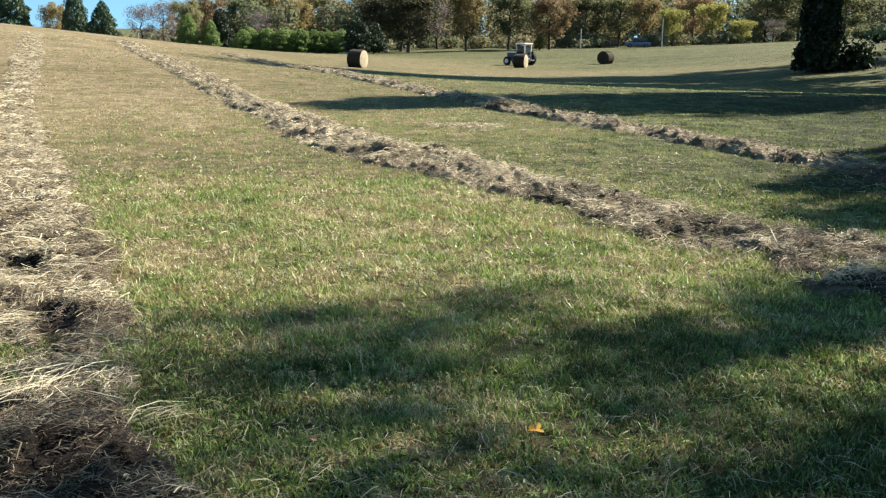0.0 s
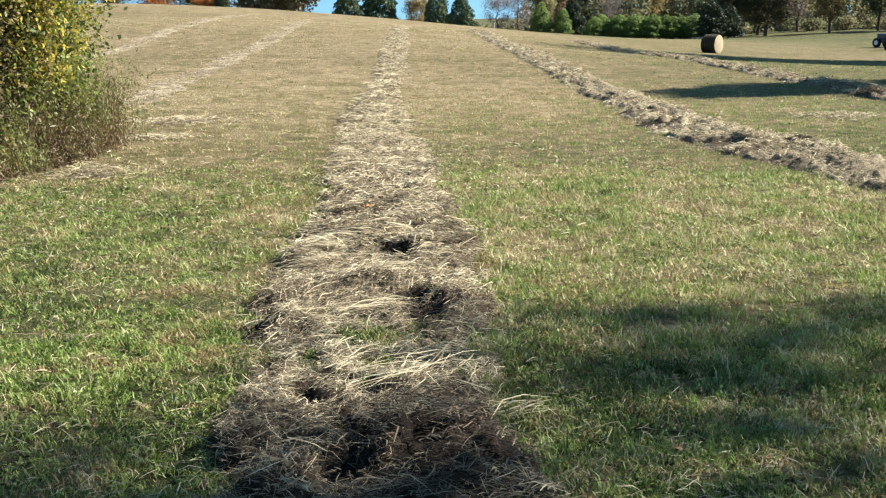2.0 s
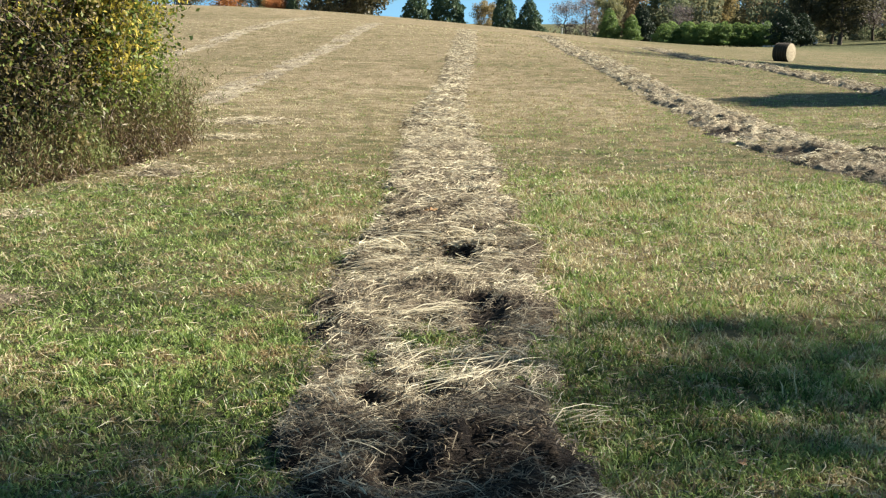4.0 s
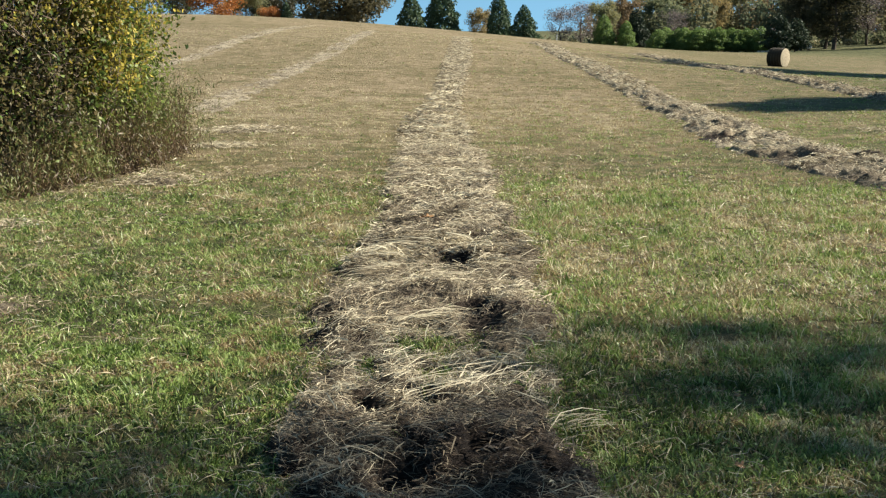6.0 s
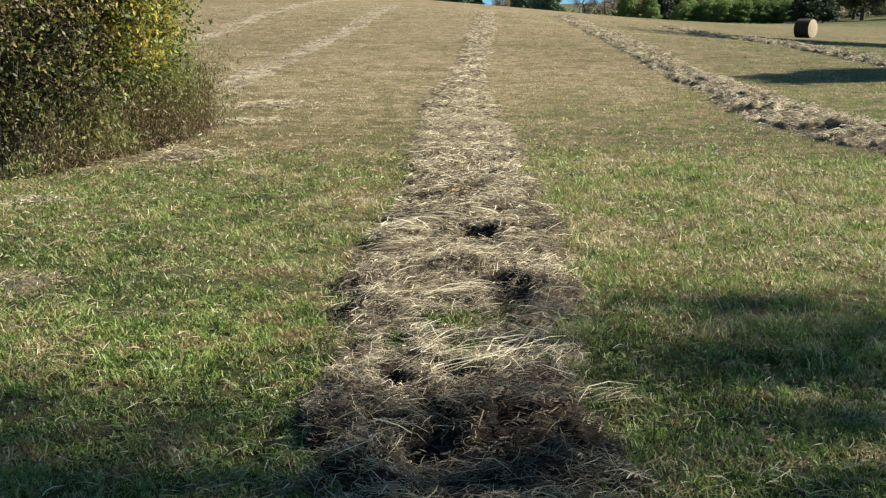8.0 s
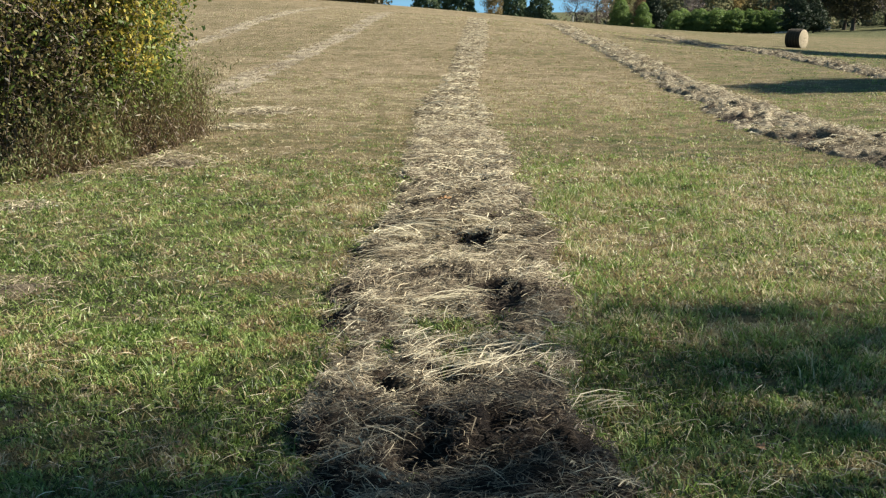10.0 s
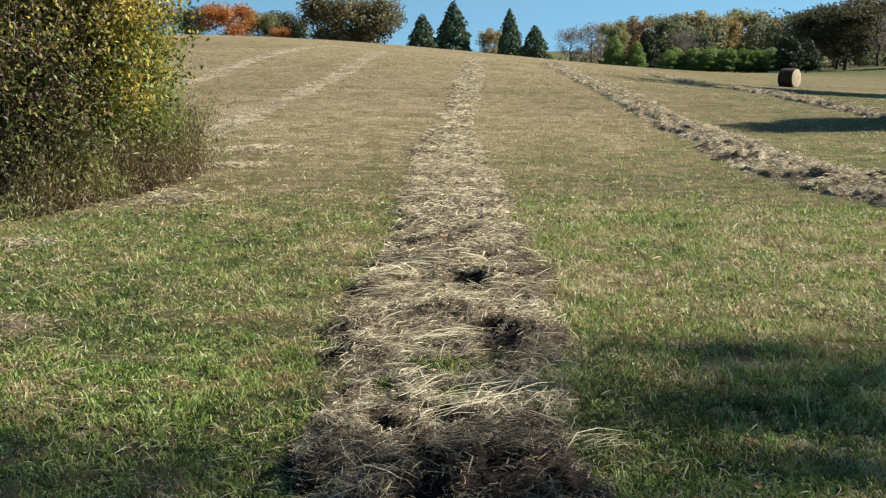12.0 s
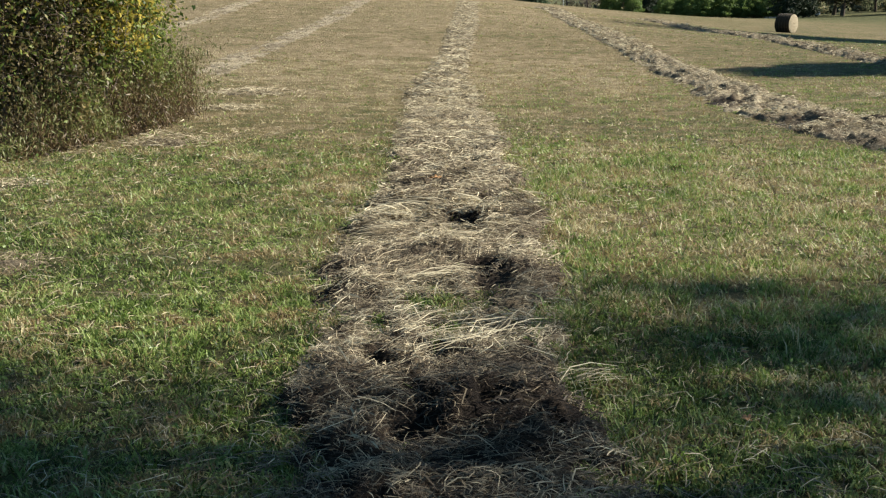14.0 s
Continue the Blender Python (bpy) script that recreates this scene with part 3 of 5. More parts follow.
# ---- grass ----
def blades(x, y, height, width, tone, lean, flat=False):
    n = len(x)
    a = rng.uniform(0, 2 * np.pi, n)
    b = rng.uniform(0, 2 * np.pi, n)
    z = ground_z(x, y) - 0.004
    root = np.stack([x, y, z], 1)
    side = np.stack([np.cos(a), np.sin(a), np.zeros(n)], 1) * (width / 2)[:, None]
    out = np.stack([np.cos(b), np.sin(b), np.zeros(n)], 1) * (height * lean)[:, None]
    up = np.array([0, 0, 1.0])
    tip = root + out + up * (height * np.sqrt(np.maximum(1 - np.minimum(lean, 0.97) ** 2, 0.03)))[:, None]
    if flat:
        v = np.stack([root - side, root + side, tip], 1).reshape(-1, 3)
        return v, np.arange(n)[:, None] * 3 + [0, 1, 2], np.repeat(tone, 3)
    mid = root + out * 0.35 + up * (height * 0.55)[:, None]
    v = np.stack([root - side, root + side, mid + side * 0.8, mid - side * 0.8, tip], 1).reshape(-1, 3)
    k = np.arange(n)[:, None] * 5
    return v, np.concatenate([k + [0, 1, 2], k + [0, 2, 3], k + [3, 2, 4]]), np.repeat(tone, 5)


def in_rows(x, y):
    """Where hay covers the grass."""
    hit = np.zeros(len(x), bool)
    for key in ROWS:
        h, u = row_height(key, x, y)
        hit |= h > 0.02
    return hit


def build_turf(r0, r1, tufts, each, size, wide, flat, label, a0=-29, a1=53, feather=4.0):
    """Mown turf: tufts of blades spreading from one crown, green or dead, with thatch showing between them."""
    az = a0 + (a1 - a0) * rng.random(tufts)
    fade = np.clip(np.minimum(az - a0, a1 - az) / feather + rng.random(tufts) * 0.999, 0, 1) >= 1
    az = np.radians(az)
    a, z = r0 * 0.85, r1 * 1.15   # the rings of tufts run into one another
    r = np.sqrt(a * a + (z * z - a * a) * rng.random(tufts))
    fade &= rng.random(tufts) < rise(a, r0 * 1.15, r) * (1 - rise(r1 * 0.85, z, r))
    x, y = r * np.sin(az), r * np.cos(az)
    thick = 0.55 * vnoise(x * 4.5, y * 4.5, 51) + 0.45 * vnoise(x * 10.0, y * 10.0, 52)
    ok = fade & ~(in_rows(x, y) & (rng.random(tufts) < 0.97)) & (rng.random(tufts) < 0.30 + 1.2 * rise(0.22, 0.70, thick))
    x, y, r, thick = x[ok], y[ok], r[ok], thick[ok]
    n = len(x)
    patch = 0.5 * vnoise(x * 1.3, y * 1.3, 54) + 0.5 * vnoise(x * 4.0, y * 4.0, 53)
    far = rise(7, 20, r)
    lean_side = 0.25 * (1 - rise(-0.5, 1.0, x)) - 0.08 * rise(0.6, 2.2, x)   # drier on the uphill side of the main row
    dead = rng.random(n) < 0.14 + lean_side + 0.52 * rise(0.40, 0.72, patch)
    brown = rng.random(n) < 0.14 + lean_side + 0.62 * rise(0.50, 0.68, 0.6 * vnoise(x * 2.6, y * 2.6, 57) + 0.4 * vnoise(x * 8.0, y * 8.0, 58))
    tone = np.where(dead, rng.uniform(0.62, 0.90, n), np.clip(rng.uniform(0.0, 0.44, n) * (1 - 0.3 * far) + 0.30 * (vnoise(x * 2.0, y * 2.0, 55) - 0.5), 0.0, 0.46))
    tone = np.where(brown, rng.uniform(0.50, 0.66, n), tone)
    tall = size * rng.uniform(0.55, 1.25, n) * (0.55 + 0.8 * thick) * np.where(dead | brown, 0.8, 1.0)
    wild = (rng.random(n) < 0.025) & (r < 9)   # a few uncut tufts
    tall = np.where(wild, tall * 1.8, tall)
    flop = np.where(dead | brown, 0.84, 0.66) + 0.15 * rng.random(n)
    k = np.repeat(np.arange(n), each)
    m = len(k)
    spread = 0.013 + 0.010 * (r1 > 12) + 0.006 * (r1 > 7)
    bx, by = x[k] + rng.normal(0, spread, m), y[k] + rng.normal(0, spread, m)
    height = tall[k] * rng.uniform(0.45, 1.15, m)
    lean = np.clip(flop[k] + rng.normal(0, 0.22, m), 0.1, 1.0)
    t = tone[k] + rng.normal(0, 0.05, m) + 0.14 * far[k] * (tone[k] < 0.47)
    t = np.where(rng.random(m) < (0.09 + 0.06 * rise(0.8, 2.2, x[k])) * (1 - 0.6 * far[k]), rng.uniform(0.75, 0.98, m), t)   # bleached blades among the green
    t = np.where(tone[k] < 0.5, np.where(t > 0.7, t, np.minimum(t, 0.52)), t)
    v, f, t = blades(bx, by, height, wide * rng.uniform(0.55, 1.3, m), t, lean, flat)
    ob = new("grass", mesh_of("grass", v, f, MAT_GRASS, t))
    tagged(ob, label, "grass", kind="stuff")


build_turf(0.25, 2.95, 16000, 5, 0.060, 0.007, True, "short mown grass round the standing place", -180, 180, 0.001)
build_turf(2.9, 5.5, 36000, 9, 0.070, 0.0060, False, "short mown green grass mixed with dry straw blades")
build_turf(5.5, 11.0, 78000, 8, 0.072, 0.0095, True, "short mown green and straw-coloured grass")
build_turf(11.0, 24.0, 70000, 5, 0.050, 0.0155, True, "mown grass stubble fading to straw")
build_turf(24.0, 60.0, 60000, 3, 0.040, 0.045, True, "distant tan stubble of the mown field")


# ---- trees ----
def skeleton(r, height, spread, trunk_r, limbs, crown_from, lean=0.0):
    """Trunk and limbs, and the ends of the limbs."""
    trunk = np.array([[lean * k * 0.2 + r.normal() * 0.02 * height * (k > 0), r.normal() * 0.02 * height * (k > 0), height * max(0.8, crown_from + 0.05) * k / 5] for k in range(6)])
    trunk[0, 2] = -0.3
    pieces = [tube(trunk, trunk_r * np.array([1.35, 1.0, 0.85, 0.65, 0.42, 0.15]), 8)]
    ends = []
    for i in range(limbs):
        k = crown_from + (0.95 - crown_from) * (i + r.random()) / limbs
        start = np.array([np.interp(k * height, trunk[:, 2], trunk[:, c]) for c in range(3)])
        start[2] = min(k * height, height * max(0.8, crown_from + 0.05))
        a = i * 2.4 + r.normal() * 0.4
        reach = spread * (0.35 + 0.65 * math.sin(math.pi * min(1, (1 - k) * 0.8 + 0.25))) * r.uniform(0.75, 1.05)
        end = start + np.array([math.cos(a) * reach, math.sin(a) * reach, height * r.uniform(0.08, 0.22) * min(1, (1.02 - k) * 3)])
        end[2] = min(end[2], height * 0.97)
        mid = (start + end) / 2 + np.array([0, 0, -0.03 * height]) + r.normal(size=3) * 0.03 * height
        rad = trunk_r * (0.5 - 0.3 * k)
        pieces.append(tube([start, mid, end], [rad, rad * 0.6, rad * 0.15], 5))
        ends += [(mid + end) / 2, end]
    return joined(pieces), np.array(ends)


def broadleaf(r, height, spread, kind, leaves, leaf, clump, limbs=18, crown_from=0.14, trunk_r=0.22):
    """A deciduous tree: clumps of leaves round the limb ends, with gaps."""
    wood, ends = skeleton(r, height, spread * 0.85, trunk_r, limbs, crown_from)
    tops = np.stack([r.normal(0, spread * 0.3, 8), r.normal(0, spread * 0.3, 8), height * r.uniform(max(0.72, crown_from), 0.96, 8)], 1)
    seats = np.concatenate([ends, tops])
    which = r.integers(0, len(seats), leaves)
    size = clump * r.uniform(0.65, 1.35, len(seats))
    d = r.normal(size=(leaves, 3))
    d /= np.linalg.norm(d, axis=1)[:, None]
    rad = r.random(leaves) ** 0.45
    c = seats[which] + d * (rad * size[which])[:, None] * np.array([1, 1, 0.75])
    c[:, 2] = np.clip(c[:, 2], height * 0.05 + 0.1 * np.abs(c[:, 2]), height * 1.02)
    v, f = leaf_cards(c, leaf * r.uniform(0.6, 1.3, leaves), r, normals=d)
    shade = r.random(len(seats))
    tone = np.clip(0.55 * r.random(leaves) + 0.45 * shade[which], 0, 1)
    return wood, (v, f, np.repeat(tone, 4))


def conifer(r, height, spread, leaves, leaf, round_top=0.0):
    """A red cedar: a dense ragged cone of sprays on short boughs, right down to the ground."""
    wood = tube([(0, 0, -0.3), (0, 0, height * 0.5), (0, 0, height * 0.97)], [0.16, 0.10, 0.02], 7)
    k = 1 - np.sqrt(r.random(leaves)) * 0.97
    a = r.uniform(0, 2 * np.pi, leaves)
    bough = vnoise(a * 2.2, k * 11.0, 5)
    edge = spread * (1 - k) ** (0.75 - 0.3 * round_top) * (0.62 + 0.6 * bough) * np.minimum(1, 0.55 + k * 3)
    rad = edge * (0.45 + 0.55 * r.random(leaves) ** 0.4)
    c = np.stack([np.cos(a) * rad, np.sin(a) * rad, height * (0.03 + k * 0.97) + rad * 0.12], 1)
    n = np.stack([np.cos(a), np.sin(a), np.full(leaves, 0.5)], 1)
    v, f = leaf_cards(c, leaf * r.uniform(0.5, 1.2, leaves), r, normals=n, long=2.0, droop=0.4)
    return wood, (v, f, np.repeat(np.clip(r.random(leaves) * 0.6 + 0.4 * bough, 0, 1), 4))


PROTOS = {}
SPECIES = {
    # label, category
    "olive": ("broad oak with olive-brown autumn leaves at the wood edge", "tree"),
    "umber": ("dark oak with brown-green leaves at the wood edge", "tree"),
    "orange": ("maple with bright orange autumn leaves", "tree"),
    "rust": ("tree with dull rust-brown autumn leaves", "tree"),
    "tan": ("tree with golden-brown autumn leaves", "tree"),
    "yellow": ("small tree with yellow-green autumn leaves", "tree"),
    "grey": ("nearly bare tree with grey-brown twigs", "tree"),
    "cedar": ("dark green conical red cedar on the hilltop", "tree"),
    "pine": ("dark green evergreen at the field's edge", "tree"),
    "green": ("young green evergreen in a planted hedge row", "tree"),
}


def plant(kind, az, r, height, width, variants=2, label=""):
    """Stands a tree on the ground at a bearing and distance, scaled to its height and width."""
    x, y = polar(az, r)
    key = (kind, int(rng.integers(0, variants)))
    m = pose(x, y, float(ground_z(x, y)), 0, 0, float(rng.uniform(0, 360)))
    wide = width / (6.0 if kind in ("cedar", "pine", "green") else 8.0)
    scale = Matrix.Diagonal((wide, wide, height / 10, 1))
    if key not in PROTOS:
        g = np.random.default_rng(100 + 17 * key[1] + sum(map(ord, kind)))
        if kind in ("cedar", "pine", "green"):
            wood, crown = conifer(g, 10, 4.2, 6000, 0.28, 0.0 if kind == "cedar" else 0.6)
            leaf = LEAVES["hedge" if kind == "green" else kind]
        else:
            wood, crown = broadleaf(g, 10, 4.0, kind, 4200 if kind == "grey" else 7500, 0.15 if kind == "grey" else 0.215, 1.5)
            leaf = LEAVES[kind]
        thing = new("tree", None)
        part("trunk", mesh_of("trunk", *wood, MAT_BARK, smooth=True), None, thing)
        part("crown", mesh_of("crown", crown[0], crown[1], leaf, crown[2]), None, thing)
        PROTOS[key] = thing
        tagged(thing, SPECIES[kind][0], SPECIES[kind][1], "trees along the field edge")
    else:
        thing = copy_thing(PROTOS[key], m)
    thing.matrix_basis = m @ scale
    if label:
        tagged(thing, label)
    return thing


for kind, rows in (
    ("grey", [(-14.2, 241, 11.4, 11.3), (6.7, 199, 7.7, 6.2), (7.7, 206, 8.8, 6.4), (12.4, 213, 7.7, 5.5), (21.6, 206, 9.4, 7.5), (38.5, 199, 3.9, 4.1)]),
    ("orange", [(-11.0, 213, 11.2, 10.5), (-8.2, 199, 6.7, 4.1)]),
    ("rust", [(9.8, 220, 10.2, 6.9), (16.7, 241, 10.0, 6.3), (27.4, 199, 9.3, 8.8), (34.6, 213, 9.1, 7.2)]),
    ("olive", [(-9.4, 220, 9.9, 8.6), (8.9, 199, 8.8, 5.2), (11.5, 234, 11.2, 9.1), (15.2, 248, 12.4, 9.7)]),
    ("umber", [(-12.7, 232, 10.6, 9.0), (-8.7, 226, 10.2, 8.8), (-7.7, 226, 9.4, 8.4), (18.1, 234, 11.2, 9.1), (19.7, 199, 11.0, 9.8), (21.1, 227, 13.3, 9.5), (20.1, 192, 10.9, 11.0), (18.4, 199, 10.3, 7.3)]),
    ("olive", [(25.3, 199, 10.5, 7.8), (29.2, 220, 10.3, 9.2), (30.9, 220, 10.6, 10.3), (38.1, 213, 9.2, 8.9), (39.7, 213, 8.9, 8.9), (41.8, 213, 8.5, 10.0)]),
    ("cedar", [(-7.4, 199, 7.6, 3.7), (-1.0, 192, 9.6, 5.6), (0.6, 185, 11.3, 6.4), (3.5, 185, 10.3, 4.4), (4.8, 178, 7.3, 4.8)]),
    ("tan", [(2.5, 199, 7.3, 4.7), (13.1, 241, 11.9, 8.8), (14.4, 234, 10.4, 6.1), (23.1, 192, 10.3, 7.0), (32.2, 213, 9.2, 6.7)]),
    ("pine", [(10.5, 199, 7.6, 4.1), (17.5, 170, 5.6, 4.4), (18.3, 173, 5.0, 4.1)]),
    ("yellow", [(33.6, 199, 6.6, 4.7), (35.5, 206, 7.4, 5.9), (37.0, 199, 4.1, 4.7)]),
):
    for az, r, height, width in rows:
        plant(kind, az, r, height, width)


def hill_oak(az, r, height, spread):
    g = np.random.default_rng(61)
    wood, crown = broadleaf(g, height, spread, "olive", 15000, 0.34, 2.4, limbs=40, crown_from=0.10, trunk_r=0.4)
    thing = new("tree", None)
    x, y = polar(az, r)
    thing.location = (x, y, float(ground_z(x, y)))
    part("trunk", mesh_of("trunk", *wood, MAT_BARK, smooth=True), None, thing)
    part("crown", mesh_of("crown", crown[0], crown[1], LEAVES["oak"], crown[2]), None, thing)
    tagged(thing, "big spreading oak with thin brown-green leaves on the hilltop", "tree", "trees along the field edge")


hill_oak(-4.7, 192, 11.6, 9.2)

for az, tall, width in ((8.9, 6.4, 3.6), (10.0, 5.4, 3.2)):
    plant("green", az, 195, tall, width, label="tall green evergreen below the orange tree")

# planted evergreen hedge below the wood
for i in range(17):
    plant("green", 11.6 + i * 0.335 + float(rng.uniform(-0.06, 0.06)), 181 + float(rng.uniform(-1, 1)), 3.7 + float(rng.uniform(-0.3, 0.35)), 3.1 + float(rng.uniform(-0.3, 0.5)))


def build_woods():
    """The deep wood behind the edge trees: crowns in rows, too many to count."""
    r = np.random.default_rng(55)
    vs, fs, ts, n = [], [], [], 0
    for i in range(210):
        az = 8.0 + 47.0 * r.random()
        dist = r.uniform(222, 285)
        x, y = polar(az, dist)
        z = float(ground_z(x, y))
        tall = r.uniform(7.5, 11.5) + 2.5 * (az > 18) - 1.5 * (az < 12)
        wide = r.uniform(3.0, 5.0)
        m = 700
        d = r.normal(size=(m, 3))
        d /= np.linalg.norm(d, axis=1)[:, None]
        bump = 0.75 + 0.5 * vnoise(d[:, 0] * 2.5 + i, d[:, 2] * 2.5, 9)
        c = np.array([x, y, z + tall * 0.5]) + d * np.array([wide, wide, tall * 0.5]) * (bump * r.random(m) ** 0.3)[:, None]
        c[:, 2] = np.maximum(c[:, 2], z + 0.2)
        a, b = leaf_cards(c, r.uniform(0.30, 0.62, m), r, normals=d)
        vs.append(a)
        fs.append(b + n)
        n += len(a)
        ts.append(np.repeat(np.clip(r.random() * 0.75 + 0.25 * r.random(m), 0, 1), 4))
    for i in range(190):   # brush along the foot of the wood
        az = 4.9 + 49.6 * r.random()
        x, y = polar(az, r.uniform(203, 222))
        z, m, h = float(ground_z(x, y)), 160, r.uniform(1.2, 3.2)
        d = r.normal(size=(m, 3))
        d /= np.linalg.norm(d, axis=1)[:, None]
        c = np.array([x, y, z + h * 0.45]) + d * np.array([1.9, 1.9, h * 0.5]) * r.random((m, 1)) ** 0.4
        c[:, 2] = np.maximum(c[:, 2], z + 0.1)
        a, b = leaf_cards(c, r.uniform(0.25, 0.5, m), r, normals=d)
        vs.append(a)
        fs.append(b + n)
        n += len(a)
        ts.append(np.repeat(np.clip(r.random() * 0.6 + 0.3 * r.random(m), 0, 1), 4))
    m, t = nodes_of("mixed_autumn_wood")
    leafy(t, ramp(t, [(0.0, (0.075, 0.095, 0.055)), (0.35, (0.145, 0.16, 0.085)), (0.65, (0.20, 0.192, 0.105)), (0.82, (0.25, 0.205, 0.115)), (0.94, (0.28, 0.19, 0.10)), (1.0, (0.28, 0.27, 0.11))], attr(t, "tone")), 0.45, 0.01)
    tagged(new("woods", mesh_of("woods", np.concatenate(vs), np.concatenate(fs), m, np.concatenate(ts))), "deep mixed autumn wood behind the field", "woods", kind="stuff")


build_woods()


# ---- big trees beside the viewer, whose shade falls across the grass ----
def shade_tree(x, y, height, spread, leaves, clump, seed, label, limbs=26, crown_from=0.25, ivy=False):
    g = np.random.default_rng(seed)
    wood, crown = broadleaf(g, height, spread, "green", leaves, 0.30, clump, limbs=limbs, crown_from=crown_from, trunk_r=0.40 if ivy else 0.22)
    crown[0][:, 2] = np.maximum(crown[0][:, 2], height * crown_from * (0.8 if crown_from < 0.7 else 0.97))
    thing = new("tree", None)
    thing.location = (x, y, float(ground_z(x, y)))
    part("trunk", mesh_of("trunk", *wood, MAT_BARK, smooth=True), None, thing)
    part("crown", mesh_of("crown", crown[0], crown[1], LEAVES["green"], crown[2]), None, thing)
    if ivy:
        n = 7600
        a, k = g.uniform(0, 2 * np.pi, n), g.random(n)
        rad = 1.5 * (0.95 - 0.35 * k ** 3) * (0.55 + 0.6 * vnoise(a * 1.6, k * 5, 77)) * g.random(n) ** 0.35
        c = np.stack([np.cos(a) * rad - 0.6, np.sin(a) * rad, 0.05 + k * 4.6], 1)
        low = np.stack([g.normal(1.2, 0.45, 900), g.normal(-1.0, 0.5, 900), 1.2 * np.abs(g.normal(0.4, 0.45, 900)) + 0.08], 1)
        c = np.concatenate([c, low])
        v, f = leaf_cards(c, g.uniform(0.12, 0.26, len(c)), g)
        part("ivy", mesh_of("ivy", v, f, LEAVES["ivy"], np.repeat(g.random(len(c)), 4)), None, thing, "dense ivy and brush round the foot, coloured dark for shade")
    return tagged(thing, label, "tree", "yard trees")


tx, ty = polar(41.2, 66)
shade_tree(tx, ty, 21.65, 8.5, 20000, 2.6, 201, "tall tree with an ivy-covered dark trunk at the lawn's edge", ivy=True, crown_from=0.32, limbs=34)
shade_tree(33.2, 26.6, 19.3, 1.3, 4500, 1.0, 202, "tall yard tree shading the grass")
shade_tree(35.5, 23.8, 17.2, 2.5, 6500, 1.3, 203, "tall yard tree shading the grass")
shade_tree(34.4, 18.8, 12.6, 1.3, 4200, 0.8, 206, "yard tree shading the grass", limbs=22)
shade_tree(57.0, 37.0, 17.0, 3.0, 6000, 1.5, 210, "tall yard tree shading the grass")
shade_tree(67.0, 57.6, 22.0, 6.0, 14000, 2.2, 211, "tall yard tree shading the grass")
shade_tree(55.0, 44.0, 22, 6.5, 15000, 2.2, 205, "tall yard tree shading the grass")


def yard_cedar(x, y, height, spread, sprays, seed):
    wood, crown = conifer(np.random.default_rng(seed), height, spread, sprays, 0.34)
    thing = new("tree", None)
    thing.location = (x, y, float(ground_z(x, y)))
    part("trunk", mesh_of("trunk", *wood, MAT_BARK, smooth=True), None, thing)
    part("crown", mesh_of("crown", crown[0], crown[1], LEAVES["cedar"], crown[2]), None, thing)
    tagged(thing, "tall pointed cedar beside the lawn, shading the grass", "tree", "yard trees")


yard_cedar(29.4, 12.8, 15.2, 4.4, 6600, 212)
yard_cedar(28.6, 10.8, 15.4, 4.2, 9000, 213)
yard_cedar(30.0, 9.8, 16.4, 3.6, 8600, 216)
yard_cedar(32.0, 15.2, 15.2, 1.9, 4800, 215)


def thin_tree(x, y, trunk_r, top, clouds, seed):
    """A tall thin-leaved tree: a straight stem, limbs out to each cloud of leaves (offset, height, half sizes, leaves)."""
    g = np.random.default_rng(seed)
    thing = new("tree", None)
    thing.location = (x, y, float(ground_z(x, y)))
    bits = [tube([(0, 0, -0.2), (0.05, 0.02, top * 0.5), (0, 0, top)], [trunk_r, trunk_r * 0.85, trunk_r * 0.45], 9)]
    vs, fs, ts, n = [], [], [], 0
    for dx, dy, z, sx, sy, sz, m, size in clouds:
        for k in range(3):
            e = np.array([dx, dy, z]) + g.normal(0, 0.35, 3) * (sx, sy, sz)
            bits.append(tube([(0, 0, z - 1.6 + 0.3 * k), (e[0] * 0.5, e[1] * 0.5, z - 0.8), tuple(e)], [0.05, 0.035, 0.012], 5))
        p = np.array([dx, dy, z]) + np.clip(g.normal(0, 0.5, (m, 3)), -1.1, 1.1) * (sx, sy, sz)
        a, b = leaf_cards(p, g.uniform(0.6, 1.2, m) * size, g)
        vs.append(a)
        fs.append(b + n)
        n += len(a)
        ts.append(np.repeat(g.random(m), 4))
    part("trunk", mesh_of("trunk", *joined(bits), MAT_BARK, smooth=True), None, thing)
    part("crown", mesh_of("crown", np.concatenate(vs), np.concatenate(fs), LEAVES["green"], np.concatenate(ts)), None, thing)
    tagged(thing, "tall yard tree with a thin leafy crown", "tree", "yard trees")


thin_tree(25.74, 8.17, 0.32, 15.3, ((0.15, 1.05, 16.4, 1.8, 1.05, 0.9, 450, 0.15), (0.6, -0.1, 15.4, 0.4, 0.35, 1.2, 160, 0.17), (-0.5, 0.25, 16.2, 0.8, 0.6, 0.8, 130, 0.15), (0.3, 0.35, 14.0, 1.0, 0.5, 1.2, 440, 0.2)), 221)
thin_tree(29.0, 10.6, 0.2, 13.4, ((0.0, 0.1, 13.9, 1.7, 1.6, 1.4, 900, 0.2),), 224)
thin_tree(26.0, 6.95, 0.24, 15.9, ((0.0, 0.0, 15.2, 0.9, 0.6, 1.1, 250, 0.2), (-0.6, -0.35, 15.2, 0.45, 0.3, 0.6, 120, 0.18), (0.9, 0.1, 14.0, 0.7, 0.6, 1.2, 220, 0.2)), 222)
